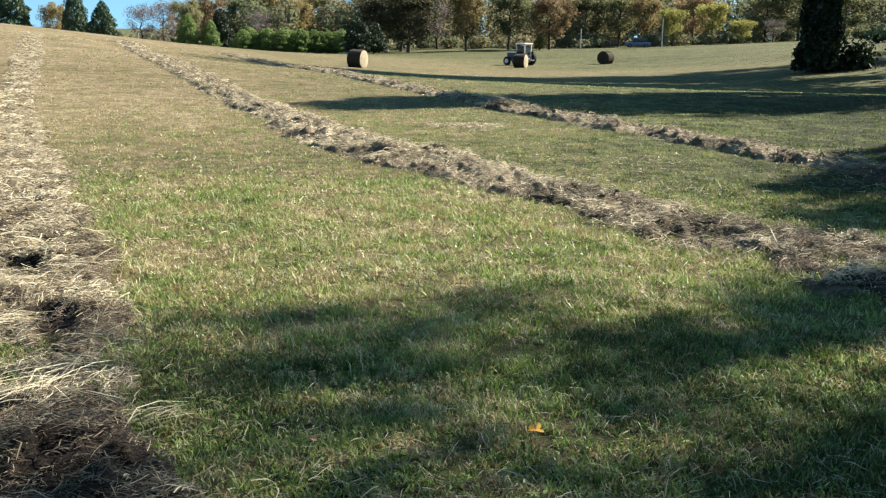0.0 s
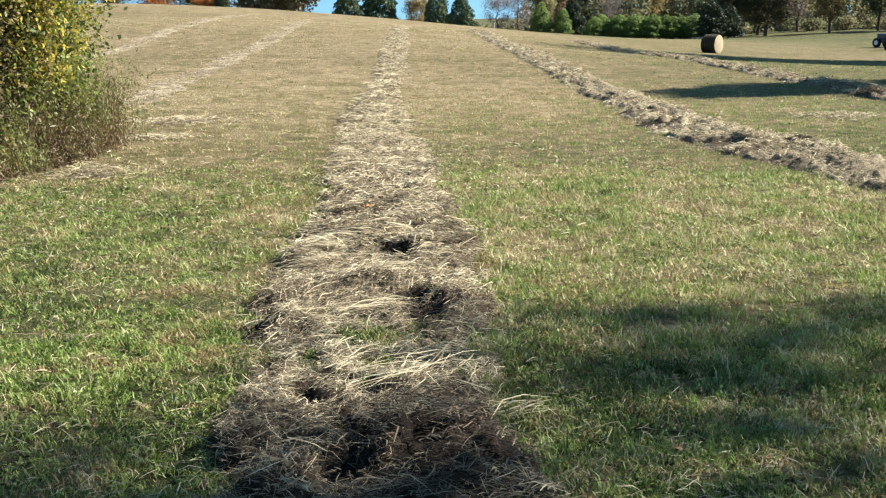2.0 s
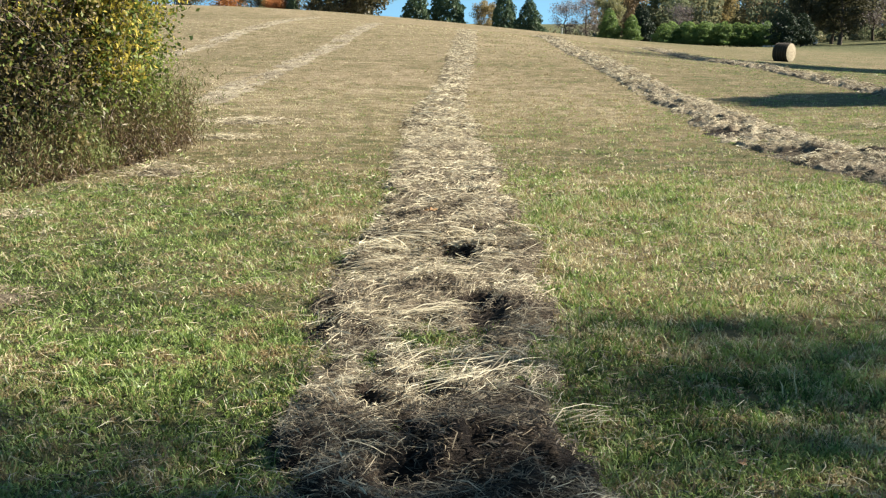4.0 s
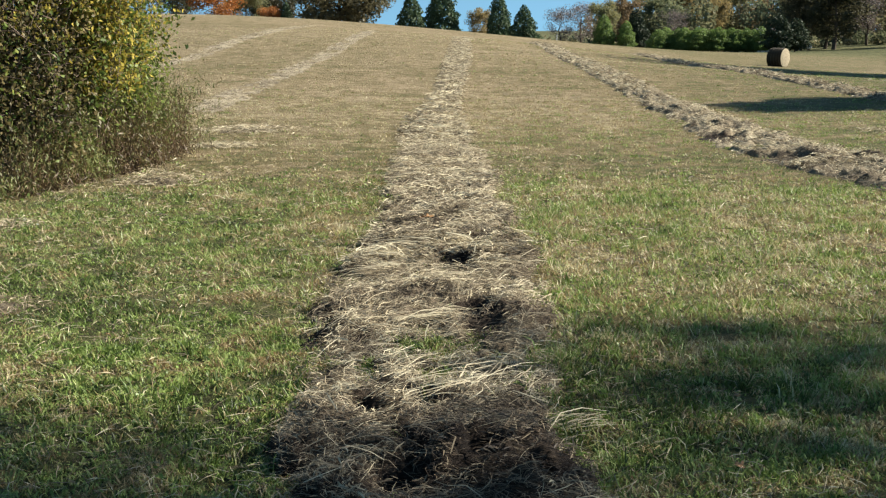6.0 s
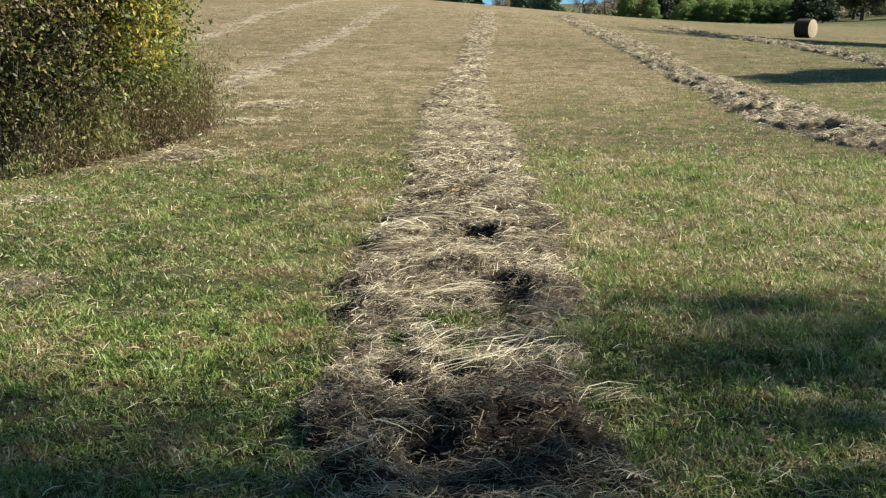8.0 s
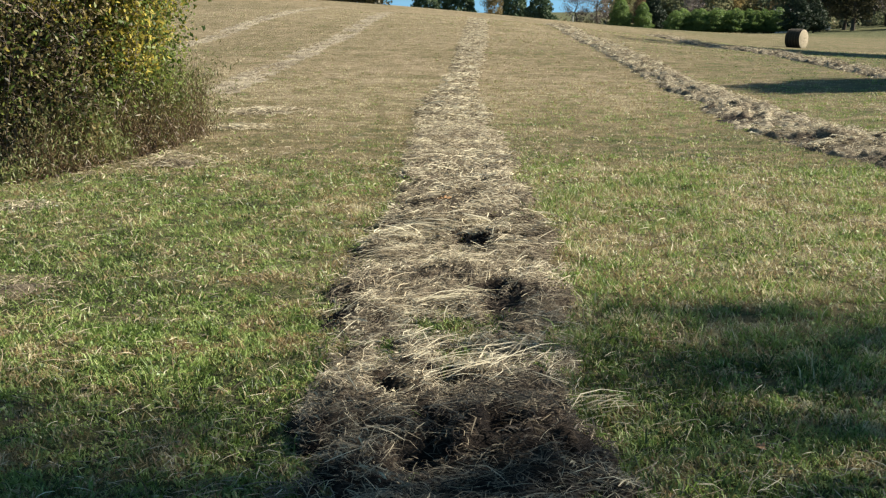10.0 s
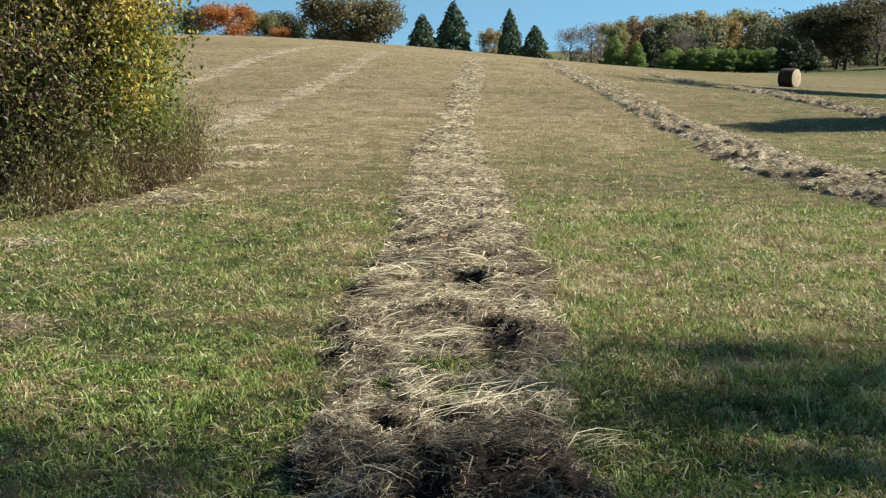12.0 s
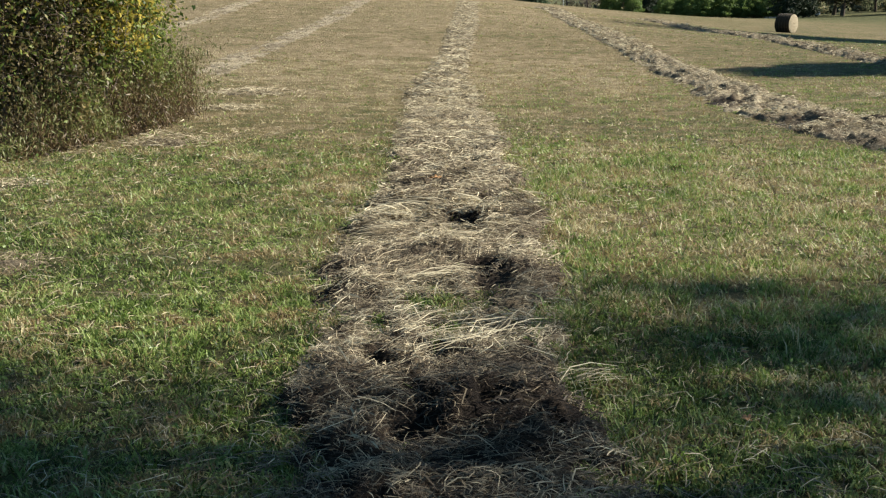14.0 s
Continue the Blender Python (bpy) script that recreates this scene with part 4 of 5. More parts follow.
thin_tree(21.5, 6.0, 0.12, 14.0, ((1.2, 1.0, 14.6, 0.9, 0.6, 0.7, 130, 0.15), (0.3, 1.3, 15.8, 1.5, 0.7, 0.7, 290, 0.15), (-0.6, 1.9, 15.9, 0.9, 0.6, 0.6, 330, 0.15), (-0.3, 0.7, 15.0, 1.6, 0.8, 0.7, 320, 0.15)), 223)


# ---- round bales ----
def bale_material(name, lo, hi, ringed):
    m, t = nodes_of(name)
    c = t.nodes.new("ShaderNodeTexCoord").outputs["Object"]
    s = t.nodes.new("ShaderNodeSeparateXYZ")
    t.links.new(c, s.inputs[0])
    n = noise_of(t, 14.0, 5.0, 0.7, c)
    if ringed:
        rad = calc(t, "SQRT", calc(t, "ADD", calc(t, "MULTIPLY", s.outputs[1], s.outputs[1]), calc(t, "MULTIPLY", s.outputs[2], s.outputs[2])))
        wave = calc(t, "SINE", calc(t, "ADD", calc(t, "MULTIPLY", rad, 70.0), calc(t, "MULTIPLY", n, 7.0)))
    else:
        wave = calc(t, "SINE", calc(t, "ADD", calc(t, "MULTIPLY", s.outputs[0], 90.0), calc(t, "MULTIPLY", n, 5.0)))
    f = calc(t, "ADD", calc(t, "MULTIPLY", wave, 0.12), n)
    finish(t, ramp(t, [(0.25, lo), (0.75, hi)], f), 0.9, 0.0, f, 0.03, 0.15)
    return m


# rolled side near black: the shade of its unlit face is in the colour
MAT_BALE_SHADED = bale_material("bale_shaded_hay", (0.018, 0.014, 0.009), (0.060, 0.047, 0.029), False)
MAT_BALE_END = bale_material("bale_cut_end", (0.20, 0.16, 0.10), (0.46, 0.40, 0.28), True)
MAT_TWINE = solid_material("bale_twine", (0.05, 0.042, 0.03), (0.10, 0.085, 0.06), 40.0, 0.7)


def round_bale(az, r, turn, label, dia=1.20, wide=0.95, end_mat=MAT_BALE_END):
    """A rolled bale lying on its side, a little flattened below, with bulging ends and twine."""
    g = np.random.default_rng(int(r))
    thing = new("hay_bale", None)
    n, k = 48, 13
    a = np.linspace(0, 2 * np.pi, n, endpoint=False)
    xs = np.linspace(-wide / 2, wide / 2, k)
    xx, aa = np.meshgrid(xs, a, indexing="ij")
    rad = dia / 2 * (1 - 0.035 * (np.abs(xx) / (wide / 2)) ** 6) + 0.03 * (vnoise(aa * 4, xx * 9, int(r)) - 0.5)
    z = dia / 2 + rad * np.sin(aa)
    z = np.where(z < 0.07, 0.07 + (z - 0.07) * 0.1, z) - 0.075
    v = np.stack([xx, rad * np.cos(aa), z - 0.0], -1).reshape(-1, 3)
    i, j = np.meshgrid(np.arange(k - 1), np.arange(n), indexing="ij")
    f = np.stack([i * n + j, (i + 1) * n + j, (i + 1) * n + (j + 1) % n, i * n + (j + 1) % n], -1).reshape(-1, 4)
    part("rolled_side", mesh_of("rolled_side", v, f, MAT_BALE_SHADED, smooth=True), None, thing)
    for side in (-1, 1):
        rr = np.linspace(0, 1, 9)
        rg, ag = np.meshgrid(rr, a, indexing="ij")
        z = dia / 2 + rg * dia / 2 * 0.967 * np.sin(ag)
        z = np.where(z < 0.07, 0.07 + (z - 0.07) * 0.1, z) - 0.073
        x = side * (wide / 2 - 0.006 + 0.05 * (1 - rg ** 3) + 0.03 * (vnoise(rg * 9, ag * 3, 5) - 0.5) * (1 - rg ** 6))
        v = np.stack([x, rg * dia / 2 * 0.967 * np.cos(ag), z], -1).reshape(-1, 3)
        i, j = np.meshgrid(np.arange(8), np.arange(n), indexing="ij")
        q = np.stack([i * n + j, (i + 1) * n + j, (i + 1) * n + (j + 1) % n, i * n + (j + 1) % n], -1).reshape(-1, 4)
        part("cut_end", mesh_of("cut_end", v, q if side > 0 else q[:, ::-1], end_mat, smooth=True), None, thing, "pale coiled hay end")
    rings = []
    for x in np.linspace(-0.36, 0.36, 5):
        t = np.linspace(0.2 - np.pi * 0.4, np.pi * 1.4 - 0.2, 30)
        rings.append(tube(np.stack([np.full(30, x), (dia / 2 + 0.012) * np.cos(t), dia / 2 - 0.075 + (dia / 2 + 0.012) * np.sin(t)], 1), np.full(30, 0.008), 4))
    part("twine", mesh_of("twine", *joined(rings), MAT_TWINE), None, thing)
    x, y = polar(az, r)
    thing.matrix_basis = pose(x, y, float(ground_z(x, y)), 0, 0, turn)
    return tagged(thing, label, "hay bale", "round bales in the field")


round_bale(17.55, 71, -46, "round tan hay bale lying alone in the mown field")
round_bale(26.0, 93, -45, "round hay bale in front of the tractor")
# ends take the shaded colour too, as they face away from the sun
round_bale(30.35, 103, 32, "round hay bale farther out in the field, coloured dark for its shaded face", 1.25, 1.1, MAT_BALE_SHADED)

# ---- tractor ----
MAT_PAINT = solid_material("dull_blue_paint", (0.03, 0.045, 0.075), (0.06, 0.08, 0.12), 12.0, 0.45, depth=0.002, spec=0.5)
MAT_WHITE = solid_material("white_paint", (0.62, 0.62, 0.60), (0.82, 0.82, 0.80), 5.0, 0.5, depth=0.002, spec=0.4)
MAT_RUBBER = solid_material("tyre_rubber", (0.014, 0.014, 0.014), (0.035, 0.034, 0.032), 25.0, 0.9, depth=0.01)
MAT_STEEL = solid_material("grey_steel", (0.13, 0.13, 0.135), (0.24, 0.24, 0.25), 20.0, 0.5, 0.7, depth=0.003)
MAT_GALV = solid_material("weathered_post", (0.40, 0.39, 0.36), (0.58, 0.57, 0.53), 10.0, 0.7, depth=0.004)


def glass_material():
    m, t = nodes_of("window_glass")
    b = finish(t, (0.05, 0.065, 0.075), 0.06, 0.0, None, 0.0, 0.6)
    b.inputs["Transmission Weight"].default_value = 0.35
    return m


MAT_GLASS = glass_material()


def wheel(parent, radius, width, centre):
    bm = disc_bm(radius, width, centre, "x", 32, radius * 0.09)
    for i in range(18):
        a = i * math.tau / 18
        box_bm((width * 1.02, 0.06, 0.05), (centre[0], centre[1] + math.cos(a) * radius, centre[2] + math.sin(a) * radius), 0, bm, Matrix.Rotation(a + 1.57, 4, "X"))
    tyre = part("wheel", bm, MAT_RUBBER, parent)
    part("rim", disc_bm(radius * 0.55, width * 1.04, centre, "x", 24, 0.02), MAT_WHITE, tyre, "pale painted rim")


def build_tractor(az, r, turn):
    """A cab tractor; its nose points along +y."""
    thing = new("tractor", None)
    part("hood", box_bm((0.72, 1.55, 0.62), (0, 1.35, 1.15), 0.09), MAT_PAINT, thing)
    part("grille", box_bm((0.6, 0.06, 0.5), (0, 2.15, 1.12), 0.02), MAT_STEEL, thing)
    part("chassis", box_bm((0.45, 3.0, 0.4), (0, 0.55, 0.68), 0.05), MAT_STEEL, thing)
    part("cab_floor", box_bm((1.25, 1.3, 0.12), (0, -0.1, 0.98), 0.03), MAT_STEEL, thing)
    part("seat", box_bm((0.5, 0.5, 0.55), (0, -0.25, 1.3), 0.1), MAT_RUBBER, thing)
    for sx in (-0.58, 0.58):
        for sy in (-0.7, 0.5):
            part("cab_post", box_bm((0.10, 0.10, 1.4), (sx, sy, 1.72), 0.02), MAT_WHITE, thing)
        part("fender", box_bm((0.42, 1.25, 0.09), (sx * 1.45, -0.35, 1.62), 0.03), MAT_PAINT, thing)
        part("side_window", box_bm((0.02, 1.0, 0.85), (sx, -0.1, 1.85)), MAT_GLASS, thing).visible_shadow = False
    part("rear_window", box_bm((0.95, 0.02, 0.85), (0, -0.7, 1.85)), MAT_GLASS, thing).visible_shadow = False
    part("roof", box_bm((1.4, 1.5, 0.16), (0, -0.1, 2.48), 0.06), MAT_WHITE, thing, "white cab roof")
    part("exhaust", disc_bm(0.05, 1.0, (0.28, 1.2, 1.9), "z", 12), MAT_STEEL, thing)
    part("hitch", box_bm((0.7, 0.5, 0.12), (0, -1.2, 0.62), 0.03), MAT_STEEL, thing)
    for sx in (-0.88, 0.88):
        wheel(thing, 0.82, 0.45, (sx, -0.35, 0.82))
        wheel(thing, 0.48, 0.3, (sx * 0.85, 1.75, 0.48))
    x, y = polar(az, r)
    thing.matrix_basis = pose(x, y, float(ground_z(x, y)), 0, 0, turn)
    thing.scale = (0.78, 0.78, 0.78)   # a compact machine
    tagged(thing, "dark tractor with white cab posts and roof beside a bale", "tractor")


build_tractor(26.1, 100, 24)


# ---- houses, vehicles and poles at the field's far edge ----
MAT_BRICK = solid_material("red_brick", (0.16, 0.035, 0.025), (0.30, 0.075, 0.05), 3.0, 0.9, depth=0.01)
MAT_SHINGLE = solid_material("grey_shingles", (0.07, 0.07, 0.072), (0.14, 0.135, 0.13), 4.0, 0.9, depth=0.01)


def house(x, y, turn, size, wall_mat, label, windows, door=None):
    """A gabled house, front along -y: wall, roof, windows with frames and sills."""
    w, d, h, pitch = size
    thing = new("house", None)
    walls = box_bm((w, d, h + 0.4), (0, 0, h / 2 - 0.2), 0.02)
    part("wall", walls, wall_mat, thing)
    bm = bmesh.new()
    e = 0.026 * w
    pts = [(-w / 2 - e, -d / 2 - e, h - 0.1), (w / 2 + e, -d / 2 - e, h - 0.1), (w / 2 + e, d / 2 + e, h - 0.1), (-w / 2 - e, d / 2 + e, h - 0.1), (-w / 2 - e, 0, h + pitch), (w / 2 + e, 0, h + pitch)]
    vs = [bm.verts.new(p) for p in pts]
    for q in ((0, 1, 5, 4), (2, 3, 4, 5), (1, 2, 5), (3, 0, 4), (3, 2, 1, 0)):
        bm.faces.new([vs[i] for i in q])
    roof = part("roof", bm, MAT_SHINGLE, thing)
    part("chimney", box_bm((0.7, 0.6, 1.4), (w * 0.25, 0.6, h + pitch * 0.8), 0.02), MAT_BRICK, roof)
    for wx, wz, ww, wh in windows:
        win = part("window", box_bm((ww, 0.05, wh), (wx, -d / 2 - 0.03, wz)), MAT_GLASS, thing)
        bm = bmesh.new()
        for dx, dz, sx, sz in ((0, wh / 2, ww + 0.24, 0.12), (0, -wh / 2, ww + 0.24, 0.12), (-ww / 2, 0, 0.12, wh), (ww / 2, 0, 0.12, wh), (0, 0, ww, 0.06)):
            box_bm((sx, 0.10, sz), (wx + dx, -d / 2 - 0.06, wz + dz), 0.0, bm)
        part("frame", bm, MAT_WHITE, win, "white window frame")
    if door:
        dr = part("door", box_bm((1.0, 0.08, 2.05), (door, -d / 2 - 0.04, 1.6), 0.02), MAT_WHITE, thing)
        part("porch", box_bm((5.0, 1.8, 0.5), (door, -d / 2 - 0.95, 0.28), 0.03), MAT_GALV, thing)
    thing.matrix_basis = pose(x, y, float(ground_z(x, y)), 0, 0, turn)
    return tagged(thing, label, "house")


hx, hy = polar(49.3, 108)
house(hx, hy, -40, (17, 9, 3.4, 2.6), MAT_BRICK, "red brick house with white-framed windows past the field", [(-6.2, 2.35, 1.0, 1.3), (-4.2, 2.35, 1.0, 1.3), (-1.2, 2.35, 1.0, 1.3), (4.0, 2.35, 1.4, 1.3)], door=1.6)
hx, hy = polar(16.95, 206)
house(hx, hy, -10, (3.6, 4, 3.9, 0.5), MAT_WHITE, "small white house half hidden by trees", [(-1.0, 2.6, 0.8, 1.1), (1.0, 2.6, 0.8, 1.1)])


def shrub_ball(x, y, wide, tall, n, mat, seed, label, name="shrub"):
    """A low leafy shrub with stems."""
    g = np.random.default_rng(seed)
    thing = new(name, None)
    stems = joined([tube([(0, 0, -0.05), (math.cos(a) * wide * 0.25, math.sin(a) * wide * 0.25, tall * 0.45), (math.cos(a) * wide * 0.42, math.sin(a) * wide * 0.42, tall * 0.85)], [0.03, 0.02, 0.006], 5) for a in g.uniform(0, 6.28, 9)])
    part("stem", mesh_of("stem", *stems, MAT_BARK), None, thing)
    d = g.normal(size=(n, 3))
    d /= np.linalg.norm(d, axis=1)[:, None]
    c = d * np.array([wide / 2, wide / 2, tall / 2]) * (g.random((n, 1)) ** 0.35) * (0.75 + 0.5 * vnoise(d[:, :1] * 3, d[:, 2:] * 3, seed)) + np.array([0, 0, tall * 0.52])
    c[:, 2] = np.maximum(c[:, 2], 0.04)
    v, f = leaf_cards(c, g.uniform(0.10, 0.22, n) * max(0.6, wide / 2.2), g, normals=d)
    part("foliage", mesh_of("foliage", v, f, mat, np.repeat(g.random(n), 4)), None, thing)
    thing.matrix_basis = pose(x, y, float(ground_z(x, y)))
    return tagged(thing, label, "shrub")


for i in range(7):
    sx, sy = polar(43.4 + i * 0.95, 97 + 0.2 * i)
    shrub_ball(sx, sy, 2.0, 1.15 + 0.2 * (i % 3), 500, LEAVES["cedar"], 300 + i, "dark clipped shrub before the brick house")["group"] = "shrubs before the house"
sx, sy = polar(26.9, 196)
shrub_ball(sx, sy, 2.4, 2.8, 700, LEAVES["green"], 320, "rounded grey-green shrub at the wood's foot")


def car(az, r, turn, paint, label):
    thing = new("car", None)
    part("body", box_bm((1.75, 4.5, 0.62), (0, 0, 0.66), 0.14), paint, thing)
    bm = box_bm((1.5, 2.3, 0.6), (0, -0.2, 1.22), 0.16)
    part("cabin", bm, MAT_GLASS, thing, "dark glazed cabin")
    part("roof", box_bm((1.42, 1.7, 0.08), (0, -0.2, 1.53), 0.03), paint, thing)
    for sx in (-0.8, 0.8):
        for sy in (-1.4, 1.4):
            w = part("wheel", disc_bm(0.33, 0.22, (sx, sy, 0.33), "x", 20, 0.04), MAT_RUBBER, thing)
            part("rim", disc_bm(0.2, 0.235, (sx, sy, 0.33), "x", 16), MAT_STEEL, w)
    x, y = polar(az, r)
    thing.matrix_basis = pose(x, y, float(ground_z(x, y)), 0, 0, turn)
    tagged(thing, label, "car", "parked cars by the wood")


MAT_BLUEGREY = solid_material("blue_grey_paint", (0.10, 0.13, 0.19), (0.16, 0.19, 0.26), 6.0, 0.4, depth=0.001, spec=0.5)
car(18.5, 200, 20, MAT_WHITE, "white car parked under the dark trees")
car(31.9, 196, 62, MAT_BLUEGREY, "blue-grey car parked before the wood")


def pole(az, r, height, radius, label, cap=True):
    thing = new("pole", None)
    part("shaft", mesh_of("shaft", *tube([(0, 0, -0.3), (0, 0, height * 0.5), (0.01, 0, height)], [radius, radius * 0.9, radius * 0.8], 10), MAT_GALV, smooth=True), None, thing)
    if cap:
        part("cap", disc_bm(radius * 1.3, 0.12, (0.01, 0, height), "z", 12, 0.01), MAT_STEEL, thing)
    x, y = polar(az, r)
    thing.location = (x, y, float(ground_z(x, y)))
    tagged(thing, label, "pole", "posts along the field's edge")


pole(29.0, 194, 3.6, 0.09, "pale grey post at the edge of the wood")
pole(33.1, 194, 4.9, 0.09, "tall pale post at the edge of the wood")
pole(6.5, 176, 2.6, 0.10, "pale weathered post on the hill crest")

# ---- thicket at the field's corner ----
LEAVES["thicket_yellow"] = leaf_material("yellow_thicket_leaves", (0.135, 0.125, 0.024), (0.345, 0.28, 0.045), (0.60, 0.48, 0.105), 0.1, 0.4)
LEAVES["thicket_green"] = leaf_material("green_thicket_leaves", (0.05, 0.085, 0.018), (0.12, 0.17, 0.035), (0.26, 0.29, 0.07), 0.1, 0.4)
LEAVES["thicket_dull"] = leaf_material("dull_thicket_leaves", (0.05, 0.046, 0.020), (0.125, 0.104, 0.042), (0.26, 0.20, 0.078), 0.1, 0.4)


def thicket(x, y, height, spread, stems, mats, leaf, seed, label, low=0.18):
    """A many-stemmed shrub: arching stems with side twigs and leaves along them."""
    g = np.random.default_rng(seed)
    thing = new("shrub", None)
    seats = []
    for i in range(stems):
        a, lean = g.uniform(0, 2 * np.pi), g.uniform(0.1, 1.0) ** 0.7
        foot = np.array([math.cos(a), math.sin(a), 0]) * spread * 0.35 * g.random()
        h = height * g.uniform(0.65, 1.0) * (1 - 0.12 * lean)
        k = np.linspace(0, 1, 6)
        p = foot + np.stack([math.cos(a) * spread * lean * k ** 1.5, math.sin(a) * spread * lean * k ** 1.5, h * k - 0.04], 1) + g.normal(0, 0.075, (6, 3)) * np.minimum(k * 2, 1)[:, None]
        rad = g.uniform(0.004, 0.011)
        pieces = [tube(p, rad * np.linspace(1, 0.2, 6), 5)]
        for j in range(13):
            q = g.uniform(low, 1.0)
            s = np.array([np.interp(q, k, p[:, c]) for c in range(3)])
            b = g.uniform(0, 2 * np.pi)
            e = s + np.array([math.cos(b), math.sin(b), g.uniform(-0.2, 0.8)]) * g.uniform(0.14, 0.55)
            pieces.append(tube([s, (s + e) / 2 + g.normal(0, 0.02, 3), e], [0.005, 0.0035, 0.0015], 3))
            seats += [s + (e - s) * 0.5, e]
        part("stem", mesh_of("stem", *joined(pieces), MAT_TWIG), None, thing)
    seats = np.array(seats)
    for name, mat, share, z0, z1, dens in mats:
        s = seats[(seats[:, 2] > z0) & (seats[:, 2] < z1)]
        n = int(len(s) * dens * 1.35)
        c = s[g.integers(0, len(s), n)] + g.normal(0, 0.075, (n, 3))
        c[:, 2] = np.maximum(c[:, 2], 0.03)
        v, f = leaf_cards(c, leaf * g.uniform(0.55, 1.25, n), g, long=1.7, droop=0.5)
        part(name, mesh_of(name, v, f, LEAVES[mat], np.repeat(np.clip(0.6 * g.random(n) + 0.8 * (vnoise(c[:, 0] * 3 + c[:, 1] * 2, c[:, 2] * 3, seed) - 0.25), 0, 1), 4)), None, thing, share)
    thing.location = (x, y, float(ground_z(x, y)))
    return tagged(thing, label, "shrub", "thicket at the field corner")


Y, G, D = "thicket_yellow", "thicket_green", "thicket_dull"
thicket(-3.82, 11.9, 3.84, 0.72, 40, [("yellow_leaves", Y, "bright yellow leaves", 0.9, 9, 10.0), ("green_leaves", G, "fresh green leaves", 0.25, 1.9, 7.0), ("dull_leaves", D, "dull olive leaves", 0.3, 9, 3.4)], 0.036, 401, "tall shrub turning yellow above and green below")
thicket(-3.58, 12.9, 2.8, 0.52, 32, [("green_leaves", G, "fresh green leaves", 0.2, 9, 7.5), ("yellow_leaves", Y, "yellow leaves", 1.2, 9, 4.0)], 0.035, 402, "green leafy shrub at the thicket's edge")
thicket(-4.55, 10.9, 3.75, 1.0, 44, [("dull_leaves", D, "dull green leaves", 0.05, 9, 5.0), ("green_leaves", G, "green leaves", 0.05, 9, 2.0), ("yellow_leaves", Y, "yellow leaves", 1.2, 9, 0.6)], 0.031, 403, "twiggy shrub with dull green leaves and bare stems", low=0.05)
thicket(-5.6, 10.6, 3.6, 1.1, 46, [("dull_leaves", D, "dull green leaves", 0.05, 9, 6.0), ("green_leaves", G, "green leaves", 0.05, 9, 2.4)], 0.034, 404, "dense dark shrub in the thicket", low=0.05)
thicket(-3.92, 11.15, 2.3, 0.38, 30, [("dull_leaves", D, "dull olive leaves", 0.2, 9, 4.5), ("green_leaves", G, "green leaves", 0.3, 9, 1.8), ("yellow_leaves", Y, "olive-yellow leaves", 1.2, 9, 1.2)], 0.034, 407, "twiggy olive shrub before the thicket's dark middle", low=0.08)
thicket(-4.5, 12.3, 3.9, 1.0, 56, [("dull_leaves", D, "dull green leaves", 0.1, 9, 4.5), ("yellow_leaves", Y, "yellow leaves", 1.2, 9, 2.0)], 0.044, 405, "tall shrub deep in the thicket")
thicket(-5.6, 12.6, 3.9, 1.2, 60, [("dull_leaves", D, "dull green leaves", 0.1, 9, 5.0)], 0.050, 406, "tall dark shrub deep in the thicket")


